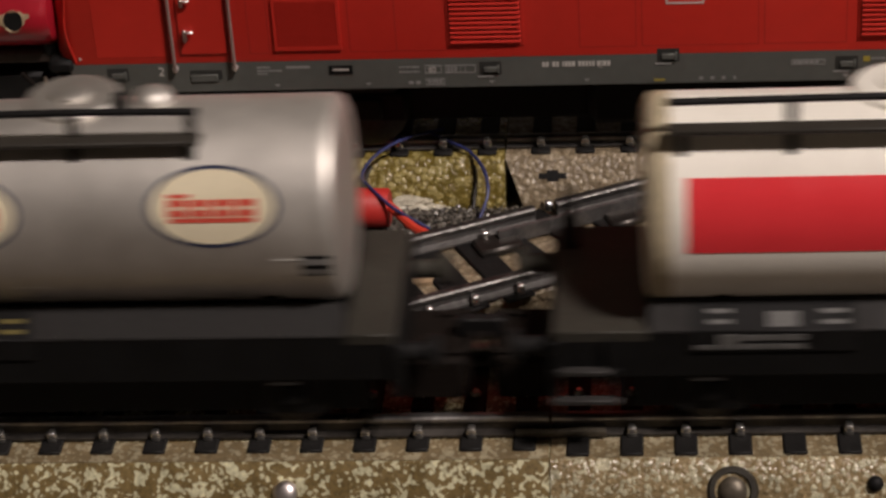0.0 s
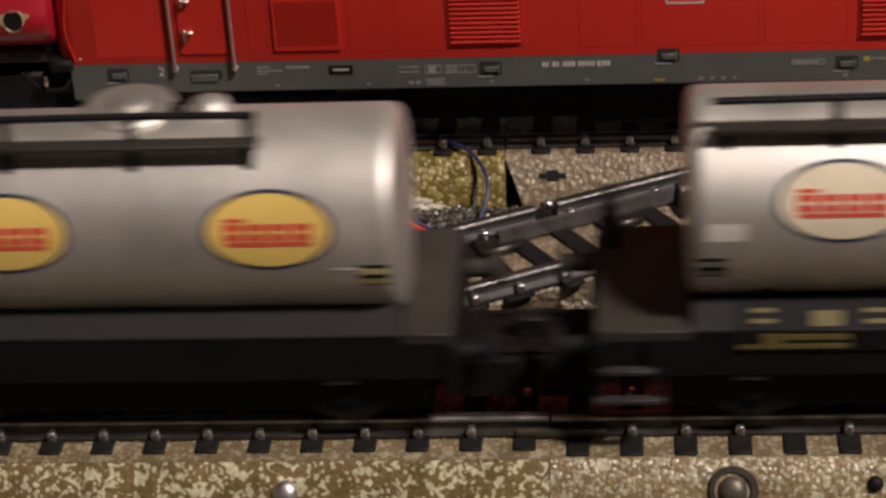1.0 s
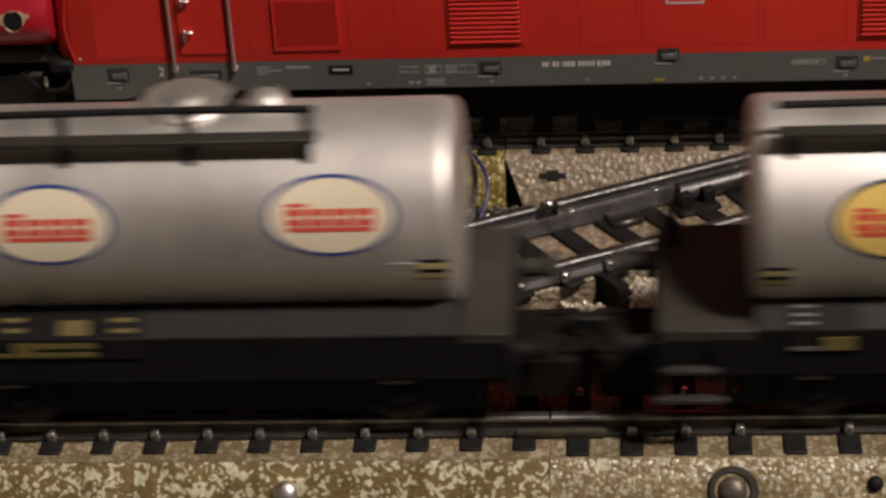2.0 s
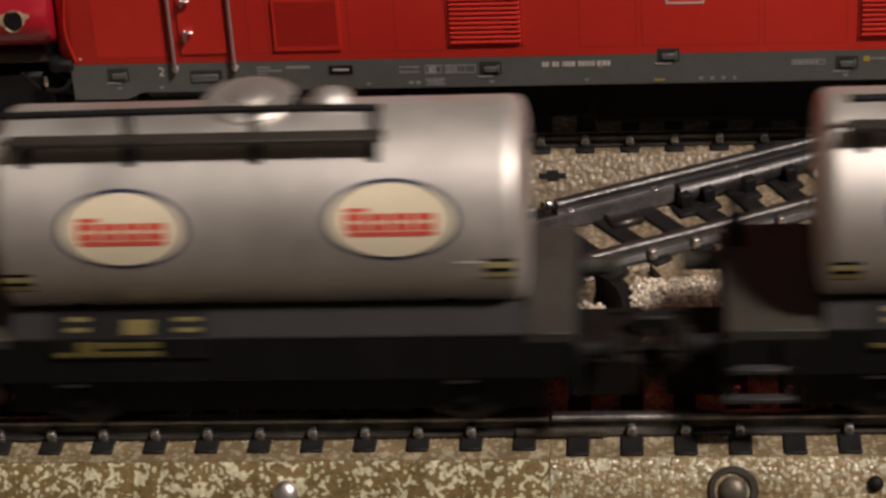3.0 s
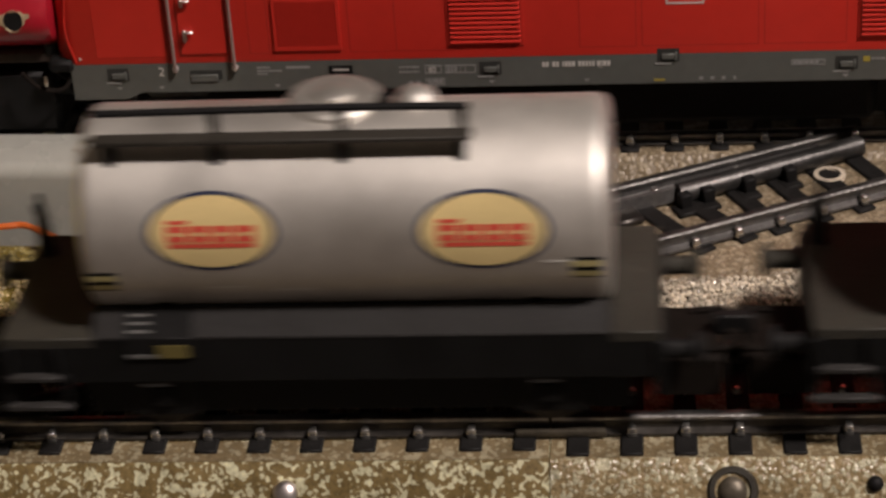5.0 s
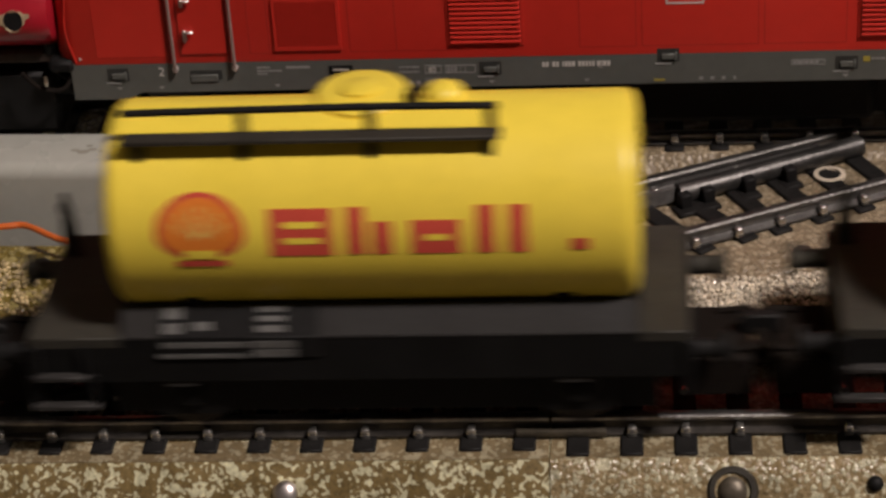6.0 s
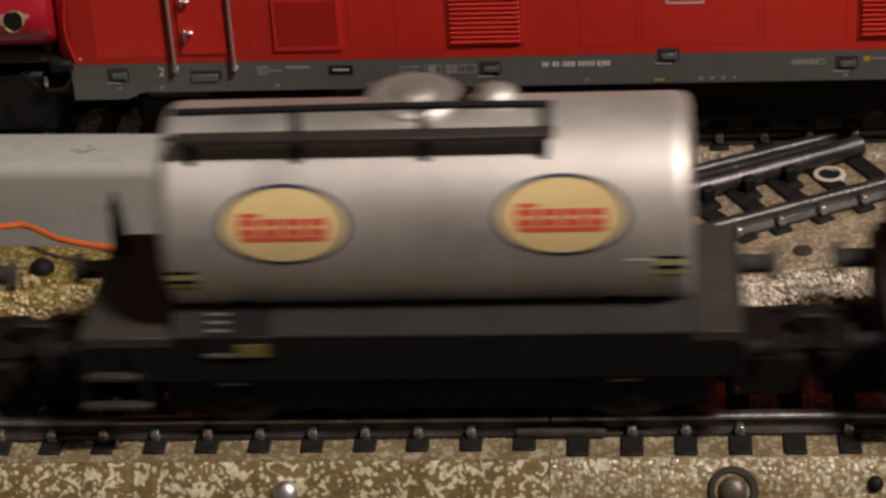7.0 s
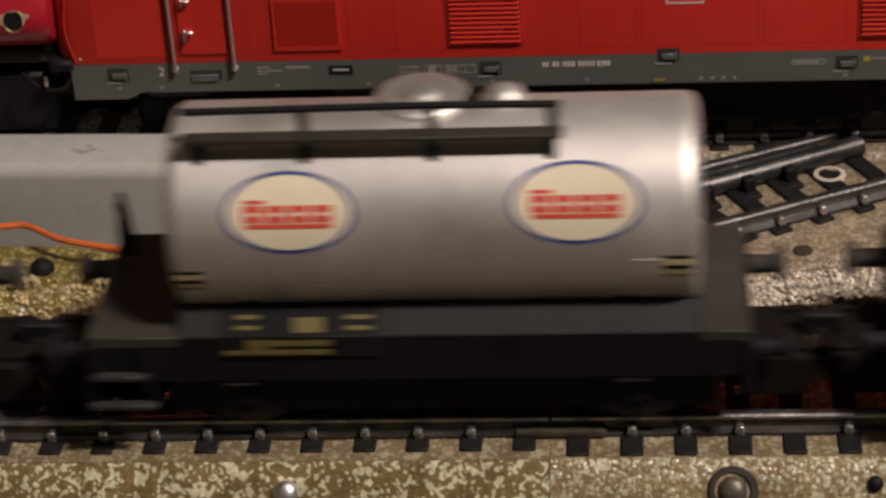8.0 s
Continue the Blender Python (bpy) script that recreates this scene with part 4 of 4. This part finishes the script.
def fan_marks(tank):
    """A red and orange fan emblem and red bars in place of the word."""
    mid, cx = 11.0, -21.2
    cols, inner = [], []
    for k in range(25):
        u = -math.cos(math.pi * k / 24)
        h = math.sqrt(max(0.0, 1 - u * u))
        cols.append((cx + 5.8 * u, -3.5 * h - 0.02, 5.4 * h + 0.02))
        inner.append((cx + 5.1 * u, -2.8 * h - 0.02, 4.7 * h + 0.02))
    em = part("emblem", wrap(B(), cols, 0.05, 6, mid), M_REDPRINT, tank, "red and orange fan emblem")
    part("fan", wrap(B(), inner, 0.10, 6, mid), M_ORANGEPRINT, em)
    bm = B()
    for k in range(7):
        a = radians(-60 + 20 * k)
        for s in (0.25, 0.45, 0.65, 0.85):
            x, h = cx + 4.6 * s * math.sin(a), -1.0 + 5.0 * s * math.cos(a)
            wrap_rect(bm, x - 0.12, x + 0.12, h - 0.45, h + 0.45, 0.14, mid)
    part("fan_rib", bm, M_YELLOWPRINT, em)
    part("base_gap", wrap_rect(B(), cx - 2.2, cx + 2.2, -3.4, -2.2, 0.12, mid), M_YELLOW, em)
    part("base_bar", wrap_rect(B(), cx - 3.2, cx + 3.2, -4.6, -3.7, 0.1, mid), M_REDPRINT, em)
    # plain blocks of the lettering's size, some with pale slits
    blocks = ((-12.4, -4.4, -3.2, 3.1, 2), (-2.7, -0.4, -3.1, 3.2, 0), (0.6, 3.0, -3.1, 1.3, 0),
              (5.4, 11.6, -3.1, 1.4, 1), (13.6, 15.9, -3.1, 3.2, 0), (17.6, 19.9, -3.1, 3.2, 0))
    for x0, x1, z0, z1, slits in blocks:
        block = part("red_bar", wrap_rect(B(), x0, x1, z0, z1, 0.08, mid), M_REDPRINT, tank)
        for k in range(slits):
            z = z0 + (z1 - z0) * (k + 1) / (slits + 1)
            part("slit", wrap_rect(B(), x0 + 1.7, x1 - 1.5, z - 0.42, z + 0.42, 0.13, mid), M_YELLOW, block)
    part("red_dot", wrap_rect(B(), 25.3, 27.5, -2.9, -1.3, 0.08, mid), M_REDPRINT, tank)


def end_bars(tank, x, mid, material, name="small_print"):
    part("print_ground", wrap_rect(B(), x - 1.9, x + 1.9, -1.7, 1.7, 0.03, mid), M_FRAME, tank)
    for lo, hi in ((-1.4, -0.45), (0.25, 1.2)):
        part(name, wrap_rect(B(), x - 1.9, x + 1.9, lo, hi, 0.08, mid), material, tank)


def on_cradle(bm, x0, x1, lo, hi, lift):
    """A thin plate on the near cradle's slope, between two heights given as shares of it."""
    ends = [(-13.2 + 2.8 * v - 0.72 * h, 16.05 + 2.95 * v + 0.69 * h) for v, h in ((lo, 0.0), (lo, lift), (hi, lift), (hi, 0.0))]
    return prism(bm, ends, x0, x1)


def sill_panel(w, material, dense=False):
    """Small data plates on the near sill."""
    bm = box(B(), -28.2, -7.5, -13.45, -10.8, 12.9, 16.1, 0.1)
    part("data_board", on_cradle(bm, -28.2, -7.5, 0.0, 0.97, 0.08), M_BLACK, w)
    if dense:
        for x0, x1, z0, z1 in ((-28.0, -16.6, 14.6, 15.4), (-28.6, -16.8, 13.0, 13.6), (-16.1, -10.6, 13.1, 14.2), (-16.1, -10.6, 14.5, 15.5)):
            part("data_print", box(B(), x0, x1, -13.55, -13.4, z0, z1), material, w)
        for x0, x1, y0, y1 in ((-27.7, -25.3, -11.9, -10.9), (-27.7, -25.3, -10.5, -9.4), (-23.8, -21.4, -11.6, -10.8), (-15.5, -11.8, -11.8, -11.2), (-15.5, -11.8, -10.8, -10.3), (-15.5, -11.8, -9.9, -9.4)):
            part("cradle_print", on_cradle(B(), x0, x1, (y0 + 12.2) / 2.9, (y1 + 12.2) / 2.9, 0.13), material, w)
        return
    for x0, x1, z0, z1 in ((-27.5, -24.8, 13.4, 14.0), (-24.6, -22.0, 13.4, 15.6), (-21.8, -13.7, 14.7, 15.5), (-21.8, -13.7, 13.4, 14.1)):
        part("data_print", box(B(), x0, x1, -13.55, -13.4, z0, z1), material, w)
    for x0, x1, y0, y1 in ((-26.0, -23.0, -11.6, -11.2), (-26.0, -23.0, -10.6, -10.2), (-18.4, -14.6, -11.9, -10.5), (-11.8, -8.4, -11.7, -11.3), (-11.8, -8.4, -10.7, -10.3)):
        part("cradle_print", on_cradle(B(), x0, x1, (y0 + 12.2) / 2.9, (y1 + 12.2) / 2.9, 0.13), material, w)


WHEEL_R = 5.6
SPOKE = finish("spoke", box(B(), -0.45, 0.45, -0.25, 0.25, 1.0, 4.4, 0.1), M_WHEEL)
wagons, wheelsets = [], []


def tank_wagon(livery, label, face=None, ring=None, mid=16.0, skew=3.0, spots=(-16.2, 18.0), patch=False, plates=None, print_mat=None, lift=0.0):
    w = thing("tank_wagon", 0, 0, 10, label, "tank wagon", group="tank wagons of the moving train")
    body = {"silver": M_SILVER, "yellow": M_YELLOW, "white": M_WHITE}[livery]
    tank = part("tank", tank_mesh(body), body, w, angle=30, at=(0, 0, lift))
    if livery == "silver":
        oil_oval(tank, spots[0], mid, face, ring)
        oil_oval(tank, spots[1], mid + skew, face, ring)
    elif livery == "yellow":
        fan_marks(tank)
    else:
        part("red_band", wrap(B(), [(-28.5 + 3 * k, -4.6, 5.1) for k in range(20)], 0.06, 8, 17), M_BANDRED, tank, "broad red band")
        rim = [(-HALF + a, r + 0.03) for a, r in ((0.5, 12.4), (0.8, 12.95), (1.2, 13.28), (1.7, 13.45), (2.3, R_T), (3.6, R_T))]
        part("dirty_rim", lathe(B(), rim, "x", (0, 0, AX), 72), M_DIRTYRIM, tank, "yellowed dirty tank rim")
    pm = print_mat or M_ENDPRINT
    if livery == "silver":
        end_bars(tank, -31.0, -17, pm)
        end_bars(tank, 30.7, -11, pm)
    if livery == "silver":
        # scratches and edge highlights painted as thin bright white lines
        for x0, x1, at in ((-17.5, -12.0, -22), (-9, -4.0, -25), (25.5, 29.0, -6)):
            part("scratch_glint", wrap_rect(B(), x0, x1, -0.15, 0.15, 0.06, at), M_GLINTLINE, tank)
    if patch:
        part("white_label", wrap_rect(B(), -31.5, -26.8, -1.2, 1.2, 0.06, 6), M_WHITEPRINT, tank, "blank white sticker")
    # domes
    d = part("manhole_dome", lathe(B(), [(38.0, 6.1), (42.0, 6.1), (42.4, 5.75), (42.5, 5.2), (42.55, 0.05)], "z", (-1.4, 2.8, 0), 32), body, tank)
    part("lid", lathe(B(), [(42.4, 2.6), (43.0, 2.6), (43.2, 2.3), (43.2, 0.05)], "z", (-1.4, 2.8, 0), 20), body, d)
    part("vent_dome", lathe(B(), [(39, 2.7), (41.8, 2.7), (42.8, 2.3), (43.3, 1.4), (43.5, 0.05)], "z", (9.2, 2.4, 0), 24), body, tank)
    part("valve", lathe(B(), [(40, 0.9), (43.6, 0.9), (43.8, 0.5)], "z", (5.4, 0.4, 0), 10), M_BLACK, tank)
    # walkway, brackets and rail
    wk = part("walkway", box(B(), -31.0, 16.8, -9.1, -6.6, 41.75, 42.4, 0.12), M_PLANK, w, "brown walkway plank", at=(0, 0, min(lift, 0)))
    for bx in (-29.0, -15.5, 0.6, 15.4):
        bm = B()
        box(bm, bx - 0.6, bx + 0.6, -8.6, -6.8, 38.2, 41.8, 0.1)
        part("bracket", bm, M_FRAME, wk)
    for bx in (-15.5, 0.6, 15.6):
        part("post", box(B(), bx - 0.7, bx + 0.7, -7.1, -6.6, 42.3, 45.6, 0.1), M_PLANK, wk)
    part("handrail", tube(B(), [(-30.8, -6.9, 45.4), (0, -6.9, 45.7), (16.6, -6.9, 45.5)], 0.5, 8, 2), M_BLACK, w, "black rail above the walkway", at=(0, 0, min(lift, 0)))
    # saddles and underframe
    for sx in (-24, 24):
        bm = B()
        prism(bm, [(-9.5, 14.9), (9.5, 14.9), (10.5, 20.5), (7.6, 17.6), (4, 15.6), (-4, 15.6), (-7.6, 17.6), (-10.5, 20.5)], sx - 1.2, sx + 1.2)
        part("saddle", bm, M_FRAME, w)
    for s in (-1, 1):
        part("side_sill", box(B(), -45.5, 39.6, min(s * 8, s * 13.2), max(s * 8, s * 13.2), 9.0, 15.9, 0.25), M_FRAME, w)
    part("deck_strip", box(B(), -33.35, 33.35, -13.26, -7.0, 15.6, 16.0, 0.12), M_SOLEBAR, w, "grey deck strip along the tank")
    for s in (-1, 1):
        slope = [(s * 13.2, 15.9), (s * 13.2, 16.05), (s * 10.4, 19.0), (s * 9.8, 19.0), (s * 9.8, 15.9)]
        part("cradle", prism(B(), slope, -33.3, 33.3), M_SOLEBAR, w, "sloping grey cradle panel under the tank")
    part("floor_plate", box(B(), -33.4, 33.4, -8.0, 8.0, 13.6, 15.0, 0.1), M_FRAME, w)
    part("end_platform", box(B(), -45.7, -33.4, -13.25, 13.25, 14.4, 16.05, 0.2), M_DECK, w, "olive-grey end platform")
    part("end_platform", box(B(), 33.4, 39.8, -13.25, 13.25, 14.4, 16.05, 0.2), M_DECK, w, "olive-grey end platform")
    for sx, px in ((-1, -45.6), (1, 39.7)):
        part("buffer_beam", box(B(), px - 0.7, px + 0.7, -13.6, 13.6, 6.5, 14.6, 0.2), M_FRAME, w)
        for wy in (-10.2, 10.2):
            prof = [(0, 1.35), (3.6, 1.25), (3.7, 2.3), (4.5, 2.35), (5.0, 1.9), (5.1, 0.05)]
            if sx < 0:
                prof = [(-a, r) for a, r in prof[::-1]]
            # far buffers lighter as if lit, near ones black as if shaded, by material
            part("buffer", lathe(B(), prof, "x", (px + sx * 0.7, wy, 11.5 if sx > 0 else 12.2), 18), M_DECK if wy > 0 else M_BLACK, w)
        # coupler box oversized to cover the bed, standing for shade in the wagon gap
        cp = part("coupler", box(B(), min(px, px + sx * 8.4), max(px, px + sx * 8.4), -6.4, 6.4, 1.2, 7.4, 0.5), M_COUPLER, w)
        bm = tube(B(), [(px + sx * 4.4, -4.6, 7.6), (px + sx * 8.6, -4.4, 7.8), (px + sx * 9.4, 0, 7.9), (px + sx * 8.6, 4.4, 7.8), (px + sx * 4.4, 4.6, 7.6)], 0.55, 8, 5)
        part("coupler_bow", bm, M_COUPLER, cp)
        part("coupler_hook", box(B(), min(px + sx * 7, px + sx * 10.6), max(px + sx * 7, px + sx * 10.6), -0.9, 0.9, 7.4, 10.2, 0.3), M_BLACK, cp)
    # brake stand on the long platform
    br = part("brake_stand", lathe(B(), [(16, 1.3), (19.5, 1.1), (22.4, 0.8), (25.2, 0.4), (25.4, 0.2)], "z", (-43.8, 8.5, 0), 10), M_BLACK, w)
    part("brake_crank", tube(B(), [(-43.8, 8.5, 23.2), (-43.8, 6.6, 23.6), (-43.8, 6.4, 24.8)], 0.45, 8, 3), M_BLACK, br)
    # steps under the platform
    for z, hw in ((10.5, 3.4), (6.0, 4.4)):
        st = part("step", box(B(), -41.6 - hw, -41.6 + hw, -14.6, -13.2, z - 0.35, z + 0.35, 0.1), M_STEP, w, "worn grey step")
        for dx in (-hw + 0.4, hw - 0.4):
            part("step_hanger", box(B(), -41.6 + dx - 0.35, -41.6 + dx + 0.35, -13.8, -13.2, z, min(z + 4.6, 15), 0.05), M_BLACK, st)
    # running gear
    # black box added to fill the underside and keep it as dark as shade
    part("dark_filler", box(B(), -33, 33, -6.2, 6.2, 2.6, 13.6, 0.8), M_BLACK, w)
    for ax in (-25.5, 25.5):
        for s in (-1, 1):
            gd = part("axle_guard", box(B(), ax - 4.6, ax + 4.6, s * 10.6 - 0.6, s * 10.6 + 0.6, 2.4, 12.8, 0.3), M_BLACK, w)
            part("axle_box", box(B(), ax - 1.5, ax + 1.5, s * 11.2 - 0.7, s * 11.2 + 0.7, 4.2, 7.4, 0.35), M_FRAME, gd)
            # lighter grey bar added in place of the highlight above the axle box
            part("axle_box_glint", box(B(), ax - 2.6, ax + 1.4, s * 12.6 - 0.4, s * 12.6 + 0.4, 8.2, 8.95, 0.1), M_STEP, gd)
            part("leaf_spring", tube(B(), [(ax - 7.5, s * 11.0, 11.4), (ax - 3, s * 11.0, 8.9), (ax, s * 11.0, 8.3), (ax + 3, s * 11.0, 8.9), (ax + 7.5, s * 11.0, 11.4)], 0.7, 6, 3), M_BLACK, gd)
        ws = new("wheelset", None)
        ws.parent = w
        ws.location = (ax * MM, 0, WHEEL_R * MM)
        part("axle", lathe(B(), [(-10.6, 0.8), (10.6, 0.8)], "y", n=10), M_WHEEL, ws)
        for s in (-1, 1):
            bm = lathe(B(), [(-1.3, WHEEL_R - 0.2), (1.0, WHEEL_R), (1.05, WHEEL_R + 0.9), (1.6, WHEEL_R + 0.8)] if s < 0 else [(-1.6, WHEEL_R + 0.8), (-1.05, WHEEL_R + 0.9), (-1.0, WHEEL_R), (1.3, WHEEL_R - 0.2)], "y", (0, s * 8.2, 0), 28)
            whl = part("wheel", bm, M_WHEEL, ws)
            for k in range(6):
                shared("spoke", SPOKE, ws, pose(0, s * 9.6 * MM, 0, 0, 60 * k, 0))
        wheelsets.append((ws, ax))
    # added black panels: they stand for the deep shade between the axles
    for s in (-1, 1):
        part("shade_panel", box(B(), -36, 36, min(s * 9.6, s * 9.9), max(s * 9.6, s * 9.9), 2.2, 9.2, 0.1), M_BLACK, w)
    if plates:
        sill_panel(w, plates, livery == "yellow")
    else:
        bm = box(B(), -29.2, -20.4, -13.45, -10.8, 12.9, 16.1, 0.1)
        part("data_board", on_cradle(bm, -29.2, -20.4, 0.0, 0.97, 0.08), M_BLACK, w)
        part("data_plate", box(B(), -25.0, -21.0, -13.6, -13.4, 13.1, 15.0), M_PLATE_Y, w, "small yellow data plate")
        part("data_print", box(B(), -29.0, -25.2, -13.6, -13.4, 13.1, 13.6), M_SILLPRINT, w)
        for k in range(3):
            part("cradle_print", on_cradle(B(), -28.8, -25.8, 0.15 + 0.27 * k, 0.24 + 0.27 * k, 0.13), M_SILLPRINT, w)
    wagons.append(w)
    return w


OIL = "silver tank wagon with two %s oval signs, running past"
tank_wagon("white", "cream-white tank wagon with a broad red band, running past", plates=M_SILLPRINT)
tank_wagon("silver", OIL % "cream", M_CREAMPRINT, M_BLUEPRINT, 22, 3, (-14.9, 18.2), True, M_PLATE_Y, M_DIMPRINT, lift=0.8)
tank_wagon("silver", OIL % "yellow", M_YELLOWPRINT, M_BLUEPRINT, 17, 0, (-15.9, 17.7), lift=-0.7)
tank_wagon("silver", OIL % "white blue-ringed", M_CREAMPRINT, M_BLUERING, 19, 3, (-17.6, 18.3), False, M_PLATE_Y)
tank_wagon("silver", OIL % "cream", M_CREAMPRINT, M_BLUEPRINT, 16, 3, (-16.6, 17.4), False, M_PLATE_Y)
tank_wagon("silver", OIL % "pale yellow", M_PALEYELLOW, M_BLUEPRINT, 17, 0, (-15.9, 17.7), lift=-0.7)
tank_wagon("silver", OIL % "tan", M_TANPRINT, M_BLUEPRINT, 14, -1.5)
tank_wagon("yellow", "yellow tank wagon with a red fan emblem, running past", plates=M_SILLPRINT, print_mat=M_PLATE_Y, lift=0.6)
tank_wagon("silver", OIL % "tan", M_TANPRINT, M_BLUEPRINT, 17, 3, (-17.3, 17.5), False, None)
tank_wagon("silver", OIL % "cream blue-ringed", M_CREAMPRINT, M_BLUERING, 24, 3, (-17.6, 18.3), False, M_PLATE_Y)

tank_wagon("silver", OIL % "cream", M_CREAMPRINT, M_BLUEPRINT, 16, 3, (-16.6, 17.4), False, M_PLATE_Y)

# way of the train in millimetres at the times given, and the wagons' places behind one another
WAY = ((0.0, 0.0), (0.5, 55.7), (1.0, 111.2), (1.5, 166.7), (3.0, 336.2), (3.5, 391.6), (4.0, 447.0), (4.5, 502.4),
       (6.0, 664.8), (6.5, 720.8), (7.0, 775.6), (7.5, 829.0), (8.0, 881.5))
FIRST, SPACING = 47.5, 104.7
NUDGE = (0, -1.0, -0.2, 0, 0, 0, 0, 0, 0.6, 0.4, 0)


def gone(t):
    """Millimetres that the train has run at t seconds."""
    for (t0, s0), (t1, s1) in zip(WAY, WAY[1:]):
        if t <= t1:
            return s0 + (s1 - s0) * (t - t0) / (t1 - t0)
    return WAY[-1][1]


def motions():
    for k, w in enumerate(wagons):
        walk(w, [(t, at_mm(FIRST - SPACING * k + NUDGE[k] + s, 0, 10)) for t, s in WAY])
    for ws, ax in wheelsets:
        rows = []
        for k in range(121):
            t = k / 15
            turn = gone(t) / WHEEL_R
            rows.append((t, at_mm(ax, 0, WHEEL_R) @ Matrix.Rotation(turn % (2 * math.pi), 4, "Y")))
        walk(ws, rows)


motions()
